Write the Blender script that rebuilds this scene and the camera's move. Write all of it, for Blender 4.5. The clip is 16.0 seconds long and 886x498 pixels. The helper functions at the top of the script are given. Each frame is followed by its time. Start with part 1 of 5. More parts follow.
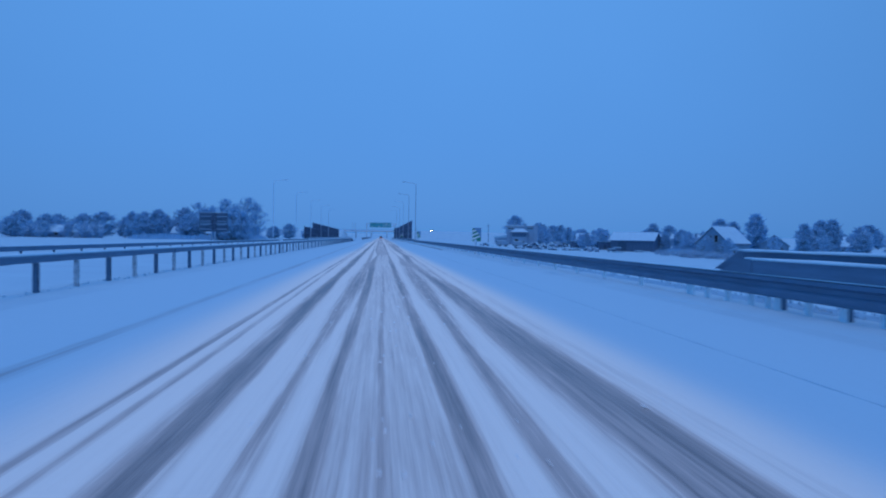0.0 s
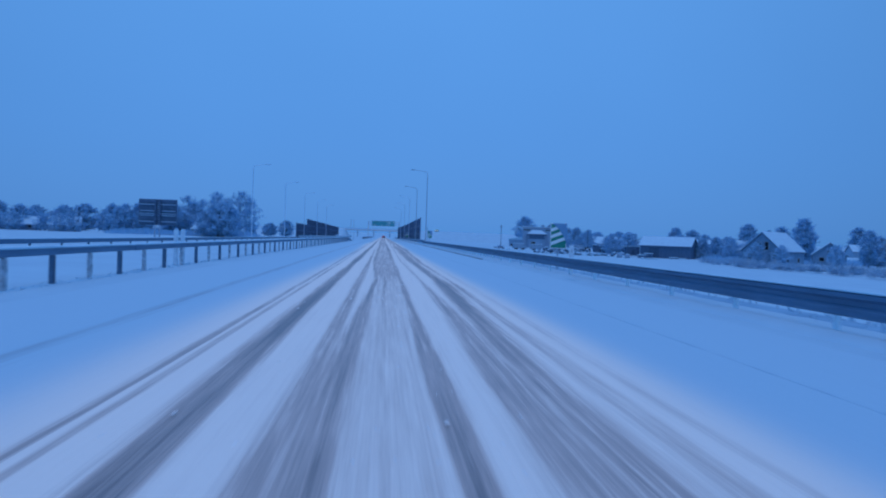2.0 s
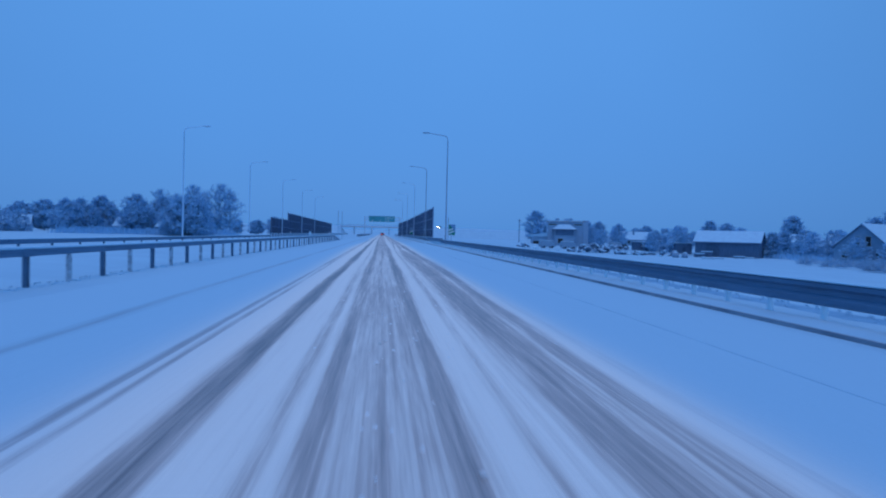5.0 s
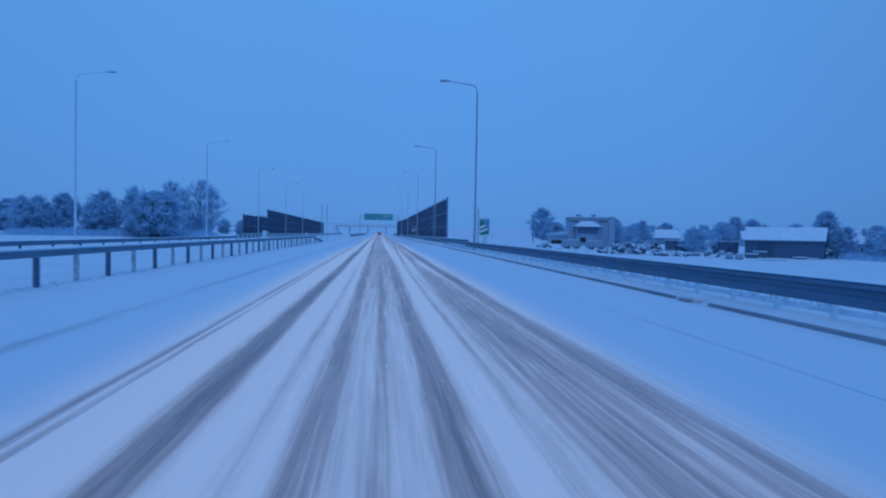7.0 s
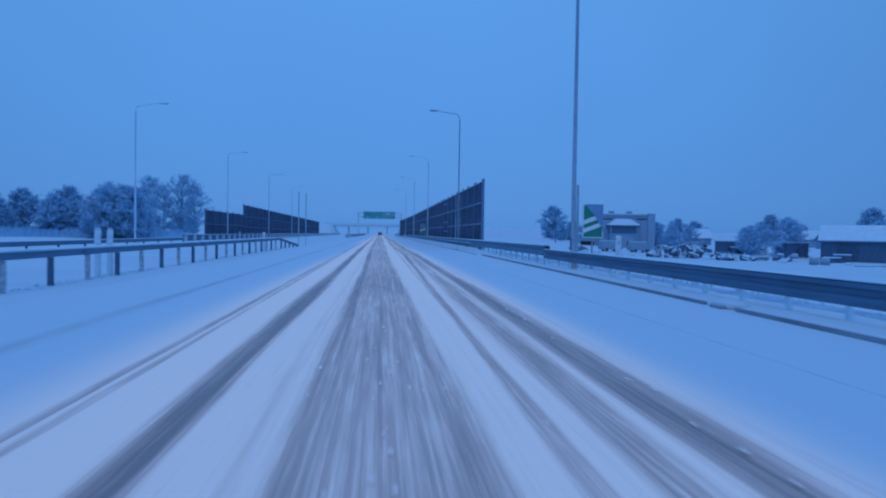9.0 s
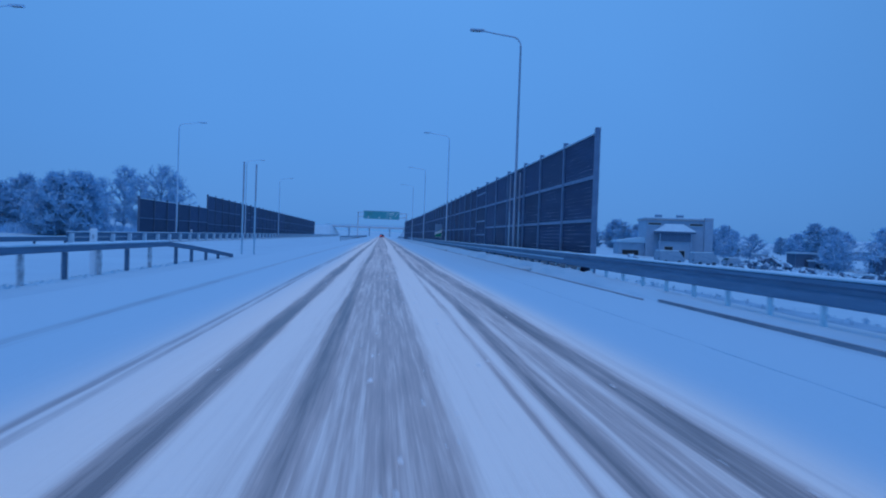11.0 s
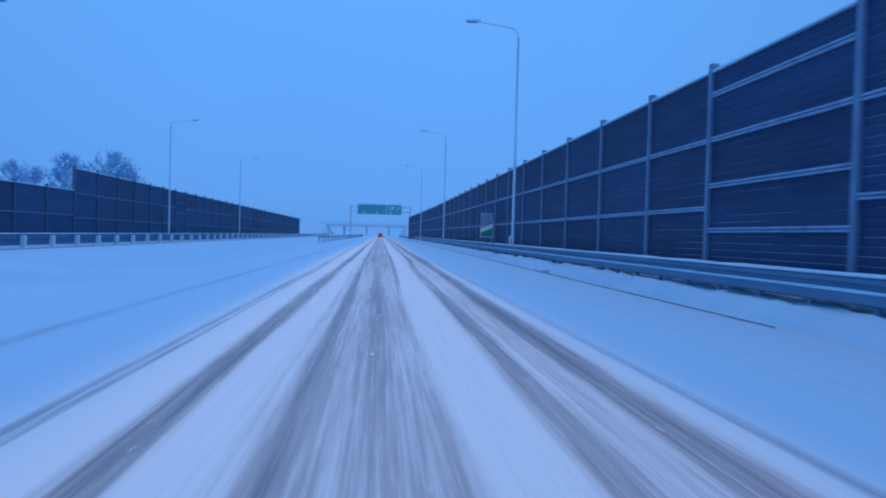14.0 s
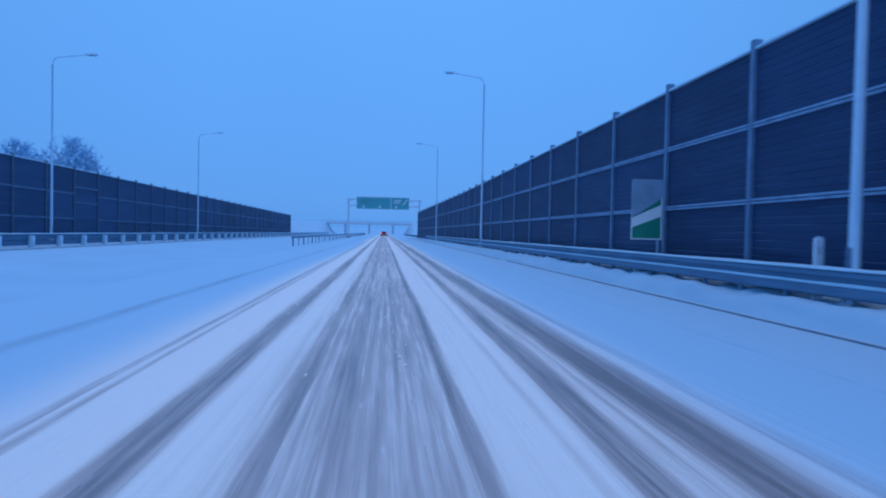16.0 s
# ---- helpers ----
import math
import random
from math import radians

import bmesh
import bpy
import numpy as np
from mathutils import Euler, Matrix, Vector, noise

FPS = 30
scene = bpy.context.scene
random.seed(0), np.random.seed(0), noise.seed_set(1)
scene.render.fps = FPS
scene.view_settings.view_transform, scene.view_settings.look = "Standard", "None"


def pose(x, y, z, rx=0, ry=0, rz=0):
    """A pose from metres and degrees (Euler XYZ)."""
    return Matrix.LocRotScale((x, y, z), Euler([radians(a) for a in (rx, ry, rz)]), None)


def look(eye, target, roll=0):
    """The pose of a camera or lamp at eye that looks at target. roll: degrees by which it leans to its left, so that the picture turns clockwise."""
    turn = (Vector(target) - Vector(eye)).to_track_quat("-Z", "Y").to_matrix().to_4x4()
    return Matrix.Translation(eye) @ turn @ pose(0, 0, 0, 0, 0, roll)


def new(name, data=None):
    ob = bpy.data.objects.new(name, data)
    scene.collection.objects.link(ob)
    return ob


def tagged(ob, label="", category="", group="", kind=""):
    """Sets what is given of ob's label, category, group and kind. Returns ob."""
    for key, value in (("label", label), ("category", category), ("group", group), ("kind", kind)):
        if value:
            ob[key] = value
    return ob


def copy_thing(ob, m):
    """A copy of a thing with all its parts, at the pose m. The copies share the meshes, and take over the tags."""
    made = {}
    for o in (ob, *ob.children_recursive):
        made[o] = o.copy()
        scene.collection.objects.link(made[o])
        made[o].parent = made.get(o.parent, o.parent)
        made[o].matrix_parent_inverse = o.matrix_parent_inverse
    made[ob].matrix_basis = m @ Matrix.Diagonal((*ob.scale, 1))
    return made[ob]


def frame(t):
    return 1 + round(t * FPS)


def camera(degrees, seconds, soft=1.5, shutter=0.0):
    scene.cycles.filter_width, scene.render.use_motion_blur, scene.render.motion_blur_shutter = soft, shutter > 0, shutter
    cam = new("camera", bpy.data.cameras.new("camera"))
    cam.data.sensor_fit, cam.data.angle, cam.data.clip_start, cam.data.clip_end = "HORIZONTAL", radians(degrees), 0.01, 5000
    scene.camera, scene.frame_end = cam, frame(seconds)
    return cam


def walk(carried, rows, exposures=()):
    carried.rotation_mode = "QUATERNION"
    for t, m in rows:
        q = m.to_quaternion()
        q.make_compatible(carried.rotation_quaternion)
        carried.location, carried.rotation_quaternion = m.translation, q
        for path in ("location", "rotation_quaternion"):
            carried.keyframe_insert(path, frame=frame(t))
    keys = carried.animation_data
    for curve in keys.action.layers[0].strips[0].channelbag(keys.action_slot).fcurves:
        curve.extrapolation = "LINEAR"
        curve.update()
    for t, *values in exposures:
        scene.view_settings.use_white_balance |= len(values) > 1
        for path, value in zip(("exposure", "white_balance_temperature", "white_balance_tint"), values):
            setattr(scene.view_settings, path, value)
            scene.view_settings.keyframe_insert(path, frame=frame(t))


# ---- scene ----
cam = camera(67.6, 16.0, soft=2.0, shutter=0.26)
PATH = [
    (0.0, pose(0.00, 0.00, 1.40, 89.00, -0.80, -5.38)),
    (0.5, pose(0.00, 7.10, 1.40, 89.04, -1.20, -5.34)),
    (1.0, pose(0.00, 14.20, 1.40, 89.01, -1.50, -5.30)),
    (1.5, pose(0.00, 21.30, 1.40, 89.03, -1.70, -5.25)),
    (2.0, pose(0.00, 28.40, 1.40, 89.05, -1.90, -5.16)),
    (2.5, pose(0.00, 35.50, 1.40, 88.94, -1.80, -5.16)),
    (3.0, pose(0.00, 42.60, 1.40, 88.88, -1.70, -5.11)),
    (3.5, pose(0.00, 49.70, 1.40, 88.90, -1.40, -5.01)),
    (4.0, pose(0.00, 56.80, 1.40, 88.85, -1.40, -5.10)),
    (6.5, pose(0.00, 92.30, 1.40, 88.70, -1.20, -5.54)),
    (7.0, pose(0.00, 99.40, 1.40, 88.68, -1.00, -5.54)),
    (7.5, pose(0.00, 106.50, 1.40, 88.66, -0.80, -5.53)),
    (8.0, pose(0.00, 113.60, 1.40, 88.60, -0.70, -5.53)),
    (8.5, pose(0.00, 120.70, 1.40, 88.59, -0.60, -5.53)),
    (9.0, pose(0.00, 127.80, 1.40, 88.67, -0.90, -5.48)),
    (11.5, pose(0.00, 163.30, 1.40, 88.97, -2.10, -5.31)),
    (12.0, pose(0.00, 170.40, 1.40, 88.95, -1.90, -5.35)),
    (12.5, pose(0.00, 177.50, 1.40, 88.89, -1.70, -5.45)),
    (13.0, pose(0.00, 184.60, 1.40, 88.88, -1.60, -5.45)),
    (13.5, pose(0.00, 191.70, 1.40, 88.88, -1.60, -5.45)),
    (14.0, pose(0.00, 198.80, 1.40, 88.82, -1.50, -5.45)),
    (14.5, pose(0.00, 206.00, 1.40, 88.81, -1.40, -5.44)),
    (15.0, pose(0.00, 213.20, 1.40, 88.76, -1.40, -5.25)),
    (15.5, pose(0.00, 220.40, 1.40, 88.69, -1.20, -5.20)),
    (16.0, pose(0.00, 227.60, 1.40, 88.64, -1.20, -5.15)),
]
walk(cam, PATH, [(0.0, -0.22), (9.0, -0.22), (11.5, -0.20), (12.2, -0.14), (12.9, 0.02), (14.0, 0.08), (16.0, 0.08)])

# ---- world, sky light ----
world = bpy.data.worlds.new("dusk_sky")
scene.world = world
world.use_nodes = True
wn, wl = world.node_tree.nodes, world.node_tree.links
wn.clear()
w_out = wn.new("ShaderNodeOutputWorld")
w_bg = wn.new("ShaderNodeBackground")
w_sky = wn.new("ShaderNodeTexSky")
w_sky.sky_type = "NISHITA"
w_sky.sun_disc = False
w_sky.sun_elevation = radians(25)
w_sky.sun_rotation = radians(180)
w_co = wn.new("ShaderNodeTexCoord")
w_sep = wn.new("ShaderNodeSeparateXYZ")
w_ramp = wn.new("ShaderNodeValToRGB")
w_ramp.color_ramp.elements[0].position = 0.0
w_ramp.color_ramp.elements[0].color = (0.074, 0.278, 0.740, 1)
w_ramp.color_ramp.elements[1].position = 0.36
w_ramp.color_ramp.elements[1].color = (0.110, 0.362, 0.890, 1)
mid = w_ramp.color_ramp.elements.new(0.13)
mid.color = (0.088, 0.313, 0.815, 1)
zen = w_ramp.color_ramp.elements.new(1.0)
zen.color = (0.088, 0.585, 1.71, 1)
w_mix = wn.new("ShaderNodeMix")
w_mix.data_type = "RGBA"
w_mix.inputs[0].default_value = 0.996
w_noise = wn.new("ShaderNodeTexNoise")
w_noise.inputs["Scale"].default_value = 1.6
w_noise.inputs["Detail"].default_value = 3
w_var = wn.new("ShaderNodeMapRange")
w_var.inputs["To Min"].default_value = 0.93
w_var.inputs["To Max"].default_value = 1.07
w_mul = wn.new("ShaderNodeVectorMath")
w_mul.operation = "SCALE"
# the cloud is brightest over the road ahead and dims broadly to both sides
w_ahead = wn.new("ShaderNodeMapRange")
w_ahead.interpolation_type = "SMOOTHSTEP"
w_ahead.inputs["From Min"].default_value = 0.45
w_ahead.inputs["From Max"].default_value = 1.02
w_ahead.inputs["To Min"].default_value = 0.76
w_ahead.inputs["To Max"].default_value = 1.04
w_both = wn.new("ShaderNodeMath")
w_both.operation = "MULTIPLY"
wl.new(w_co.outputs["Generated"], w_sep.inputs[0])
wl.new(w_co.outputs["Generated"], w_noise.inputs["Vector"])
wl.new(w_noise.outputs["Fac"], w_var.inputs["Value"])
wl.new(w_sep.outputs["Z"], w_ramp.inputs[0])
wl.new(w_sky.outputs[0], w_mix.inputs[6])
wl.new(w_ramp.outputs[0], w_mix.inputs[7])
wl.new(w_mix.outputs[2], w_mul.inputs[0])
wl.new(w_sep.outputs["Y"], w_ahead.inputs["Value"])
wl.new(w_ahead.outputs[0], w_both.inputs[0])
wl.new(w_var.outputs[0], w_both.inputs[1])
wl.new(w_both.outputs[0], w_mul.inputs["Scale"])
wl.new(w_mul.outputs[0], w_bg.inputs["Color"])
wl.new(w_bg.outputs[0], w_out.inputs["Surface"])
w_bg.inputs["Strength"].default_value = 1.0

sun_data = bpy.data.lights.new("overcast_sun", "SUN")
sun_data.energy = 0.65
sun_data.angle = radians(40)
sun_data.color = (1.0, 0.79, 0.68)
sun = new("overcast_sun", sun_data)
sun.matrix_world = look((0, 0, 100), (4, 16, 0))
scene.view_settings.exposure = 0.0


# ---- materials ----
def material(name, base, rough=0.8, metal=0.0, second=None, scale=3.0, detail=4.0, stretch=(1, 1, 1), bump=0.0,
             bump_scale=40.0, island=0.0, lo=0.35, hi=0.65):
    m = bpy.data.materials.new(name)
    m.use_nodes = True
    n, l = m.node_tree.nodes, m.node_tree.links
    p = n["Principled BSDF"]
    p.inputs["Roughness"].default_value = rough
    p.inputs["Metallic"].default_value = metal
    p.inputs["Base Color"].default_value = (*base, 1)
    co = n.new("ShaderNodeNewGeometry")
    mp = n.new("ShaderNodeMapping")
    mp.inputs["Scale"].default_value = stretch
    l.new(co.outputs["Position"], mp.inputs["Vector"])
    if second:
        t = n.new("ShaderNodeTexNoise")
        t.inputs["Scale"].default_value = scale
        t.inputs["Detail"].default_value = detail
        t.inputs["Roughness"].default_value = 0.62
        l.new(mp.outputs[0], t.inputs["Vector"])
        r = n.new("ShaderNodeMapRange")
        r.inputs["From Min"].default_value = lo
        r.inputs["From Max"].default_value = hi
        l.new(t.outputs["Fac"], r.inputs["Value"])
        x = n.new("ShaderNodeMix")
        x.data_type = "RGBA"
        x.inputs[6].default_value = (*base, 1)
        x.inputs[7].default_value = (*second, 1)
        l.new(r.outputs[0], x.inputs[0])
        col = x.outputs[2]
        if island:
            o = n.new("ShaderNodeObjectInfo")
            v = n.new("ShaderNodeMapRange")
            v.inputs["To Min"].default_value = 1 - island
            v.inputs["To Max"].default_value = 1 + island
            l.new(o.outputs["Random"], v.inputs["Value"])
            s = n.new("ShaderNodeVectorMath")
            s.operation = "SCALE"
            l.new(col, s.inputs[0])
            l.new(v.outputs[0], s.inputs["Scale"])
            col = s.outputs[0]
        l.new(col, p.inputs["Base Color"])
    if bump:
        t2 = n.new("ShaderNodeTexNoise")
        t2.inputs["Scale"].default_value = bump_scale
        t2.inputs["Detail"].default_value = 5
        l.new(mp.outputs[0], t2.inputs["Vector"])
        b = n.new("ShaderNodeBump")
        b.inputs["Strength"].default_value = bump
        b.inputs["Distance"].default_value = 0.03
        l.new(t2.outputs["Fac"], b.inputs["Height"])
        l.new(b.outputs[0], p.inputs["Normal"])
    return m


# Blue dusk cast is put into the base colour, offsetting the warm sun.
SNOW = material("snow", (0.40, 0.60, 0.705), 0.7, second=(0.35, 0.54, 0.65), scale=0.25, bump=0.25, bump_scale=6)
ROOF_SNOW = material("roof_snow", (0.46, 0.69, 0.80), 0.75, second=(0.41, 0.62, 0.74), scale=0.8, bump=0.2, bump_scale=5)
STEEL = material("galvanised_steel", (0.105, 0.21, 0.325), 0.55, 0.2, second=(0.08, 0.16, 0.25), scale=2.5, stretch=(1, .3, 3))
DUSTED_STEEL = material("snow_dusted_galvanised_steel", (0.14, 0.26, 0.385), 0.6, 0.15, second=(0.105, 0.20, 0.305), scale=2.5, stretch=(1, .3, 3))
POST_STEEL = material("post_steel", (0.115, 0.205, 0.30), 0.6, 0.2, second=(0.085, 0.155, 0.23), scale=5)
FROST_STEEL = material("frosted_steel", (0.62, 0.66, 0.70), 0.7, second=(0.3, 0.33, 0.37), scale=7)
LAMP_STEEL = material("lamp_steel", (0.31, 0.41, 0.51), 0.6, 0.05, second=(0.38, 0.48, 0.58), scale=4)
# Paler copy of the lamp steel: distance haze painted into the colour.
HAZED_STEEL = material("hazed_lamp_steel", (0.54, 0.72, 0.86), 0.7, second=(0.61, 0.79, 0.91), scale=4)
PLASTERED = material("snow_plastered_steel", (0.74, 0.92, 0.97), 0.75, second=(0.62, 0.82, 0.90), scale=6)
BLOWN_SNOW = material("blown_snow", (0.70, 0.86, 0.93), 0.75, second=(0.58, 0.73, 0.82), scale=7)
CRUST = material("blue_snow_crust", (0.22, 0.40, 0.57), 0.75, second=(0.18, 0.34, 0.50), scale=7, bump=0.3, bump_scale=25)
RIME = material("thin_rime", (0.22, 0.33, 0.44), 0.7, second=(0.30, 0.43, 0.56), scale=2.2, bump=0.2, bump_scale=30)
# Pale colour of the bridge and gantry frame imitates distance haze.
HAZED_CONCRETE = material("hazed_concrete", (0.66, 0.71, 0.77), 0.85, second=(0.58, 0.63, 0.70), scale=0.8, bump=0.1)
BLUE_GREY_SNOW = material("blue_grey_snow", (0.18, 0.345, 0.48), 0.85, second=(0.29, 0.51, 0.66), scale=0.9, bump=0.4, bump_scale=9, lo=0.42, hi=0.72)
BARRIER_STEEL = material("barrier_column_steel", (0.125, 0.21, 0.325), 0.6, 0.1, second=(0.175, 0.275, 0.40), scale=2)
BARRIER_RAIL = material("snow_dusted_rail", (0.18, 0.29, 0.42), 0.7, second=(0.29, 0.43, 0.58), scale=5, stretch=(1, .6, 1))
BARRIER_DIM = material("dark_column_steel", (0.08, 0.11, 0.16), 0.6, 0.1, second=(0.12, 0.15, 0.21), scale=2)
# The gantry's green is lightened in colour to imitate distance haze.
GREEN_HAZED = material("hazed_sign_green", (0.075, 0.39, 0.41), 0.6, second=(0.09, 0.44, 0.46), scale=1.5)
GREEN = material("sign_green", (0.012, 0.26, 0.17), 0.4, second=(0.016, 0.29, 0.19), scale=3)
WHITE = material("sign_white", (0.94, 0.93, 0.90), 0.4, second=(0.90, 0.89, 0.86), scale=6)
SIGN_BACK = material("sign_back", (0.055, 0.105, 0.17), 0.6, 0.2, second=(0.10, 0.165, 0.245), scale=2)
CONCRETE = material("frosted_concrete", (0.46, 0.48, 0.51), 0.85, second=(0.36, 0.38, 0.41), scale=1.2, bump=0.2)
DARK = material("dark_void", (0.02, 0.022, 0.026), 0.5, second=(0.03, 0.03, 0.035))
PLASTER = material("pale_plaster", (0.36, 0.49, 0.61), 0.85, second=(0.31, 0.43, 0.55), scale=0.9, bump=0.1)
BRICK_WALL = material("grey_block_wall", (0.25, 0.38, 0.50), 0.9, second=(0.20, 0.32, 0.43), scale=1.4, bump=0.2)
TIMBER = material("weathered_timber", (0.09, 0.155, 0.24), 0.8, second=(0.125, 0.205, 0.305), scale=2, stretch=(3, 3, .3))
GLASS = material("dark_window_glass", (0.03, 0.035, 0.04), 0.08)
# Twig and bark colours hold frost plus paleness painted for distance haze.
TWIG_DARK = material("hazed_twigs", (0.33, 0.57, 0.75), 0.9, second=(0.37, 0.62, 0.80), scale=0.35, island=0.06)
BARK = material("frost_and_haze_bark", (0.27, 0.44, 0.57), 0.9, second=(0.34, 0.52, 0.65), scale=2)
TWIG = material("frost_and_haze_twigs", (0.32, 0.56, 0.74), 0.9, second=(0.35, 0.60, 0.78), scale=0.35, island=0.06)
SHRUB = material("snowy_shrub", (0.27, 0.40, 0.52), 0.9, second=(0.44, 0.62, 0.75), scale=1.0)
GRASS = material("dry_frosted_grass", (0.42, 0.60, 0.72), 0.9, second=(0.50, 0.70, 0.81), scale=2)
CAR_PAINT = material("dark_car_paint", (0.05, 0.055, 0.065), 0.3, 0.2, second=(0.07, 0.075, 0.085))
CAR_PALE = material("frosted_car_paint", (0.25, 0.37, 0.48), 0.5, 0.1, second=(0.31, 0.44, 0.55), scale=3)
RUBBER = material("black_rubber", (0.025, 0.025, 0.027), 0.8, second=(0.04, 0.04, 0.042))
PLASTIC = material("white_plastic", (0.78, 0.88, 0.93), 0.5, second=(0.70, 0.80, 0.87), scale=8)
GUTTER = material("wet_gutter_concrete", (0.17, 0.20, 0.245), 0.6, second=(0.30, 0.35, 0.41), scale=1.5, stretch=(6, .35, 1))


def glow(name, colour, strength):
    m = bpy.data.materials.new(name)
    m.use_nodes = True
    p = m.node_tree.nodes["Principled BSDF"]
    p.inputs["Base Color"].default_value = (*colour, 1)
    p.inputs["Emission Color"].default_value = (*colour, 1)
    p.inputs["Emission Strength"].default_value = strength
    return m


TAIL = glow("tail_light_lit", (1.0, 0.06, 0.03), 3.0)
HEAD = glow("head_light_lit", (1.0, 0.80, 0.45), 40.0)


def panel_material(name, base, second):
    """Dark ribbed aluminium, with snow caught on the ribs in streaks."""
    m = material(name, base, 0.7, 0.0, second=second, scale=1.1,
                 stretch=(1, 0.5, 2), island=0.18)
    n, l = m.node_tree.nodes, m.node_tree.links
    p = n["Principled BSDF"]
    old = p.inputs["Base Color"].links[0].from_socket
    g = n.new("ShaderNodeNewGeometry")
    s = n.new("ShaderNodeSeparateXYZ")
    l.new(g.outputs["Normal"], s.inputs[0])
    up = n.new("ShaderNodeMapRange")
    up.inputs["From Min"].default_value, up.inputs["From Max"].default_value = 0.3, 0.55
    l.new(s.outputs["Z"], up.inputs["Value"])
    mp = n.new("ShaderNodeMapping")
    mp.inputs["Scale"].default_value = (1, 0.4, 3.0)
    l.new(g.outputs["Position"], mp.inputs["Vector"])
    t = n.new("ShaderNodeTexNoise")
    t.inputs["Scale"].default_value, t.inputs["Detail"].default_value = 1.1, 6
    l.new(mp.outputs[0], t.inputs["Vector"])
    r = n.new("ShaderNodeMapRange")
    r.inputs["From Min"].default_value, r.inputs["From Max"].default_value = 0.43, 0.54
    l.new(t.outputs["Fac"], r.inputs["Value"])
    big = n.new("ShaderNodeTexNoise")
    big.inputs["Scale"].default_value, big.inputs["Detail"].default_value = 0.22, 2
    l.new(g.outputs["Position"], big.inputs["Vector"])
    br = n.new("ShaderNodeMapRange")
    br.inputs["From Min"].default_value, br.inputs["From Max"].default_value = 0.34, 0.47
    l.new(big.outputs["Fac"], br.inputs["Value"])
    k0 = n.new("ShaderNodeMath")
    k0.operation = "MULTIPLY"
    l.new(up.outputs[0], k0.inputs[0])
    l.new(br.outputs[0], k0.inputs[1])
    k = n.new("ShaderNodeMath")
    k.operation = "MULTIPLY"
    l.new(k0.outputs[0], k.inputs[0])
    l.new(r.outputs[0], k.inputs[1])
    x = n.new("ShaderNodeMix")
    x.data_type = "RGBA"
    x.inputs[7].default_value = (0.66, 0.74, 0.84, 1)
    soft = n.new("ShaderNodeMath")
    soft.operation = "MULTIPLY"
    # the driven snow thins out along the wall
    along = n.new("ShaderNodeSeparateXYZ")
    l.new(g.outputs["Position"], along.inputs[0])
    thin = n.new("ShaderNodeMapRange")
    thin.inputs["From Min"].default_value, thin.inputs["From Max"].default_value = 204, 226
    thin.inputs["To Min"].default_value, thin.inputs["To Max"].default_value = 0.95, 0.32
    l.new(along.outputs["Y"], thin.inputs["Value"])
    l.new(thin.outputs[0], soft.inputs[1])
    l.new(k.outputs[0], soft.inputs[0])
    l.new(soft.outputs[0], x.inputs[0])
    l.new(old, x.inputs[6])
    l.new(x.outputs[2], p.inputs["Base Color"])
    return m


PANEL = panel_material("dark_acoustic_panel", (0.010, 0.036, 0.098), (0.017, 0.052, 0.128))
# Lighter copy for the far barrier: haze put into the panel colour.
PANEL_HAZED = panel_material("hazed_acoustic_panel", (0.024, 0.060, 0.135), (0.034, 0.076, 0.16))


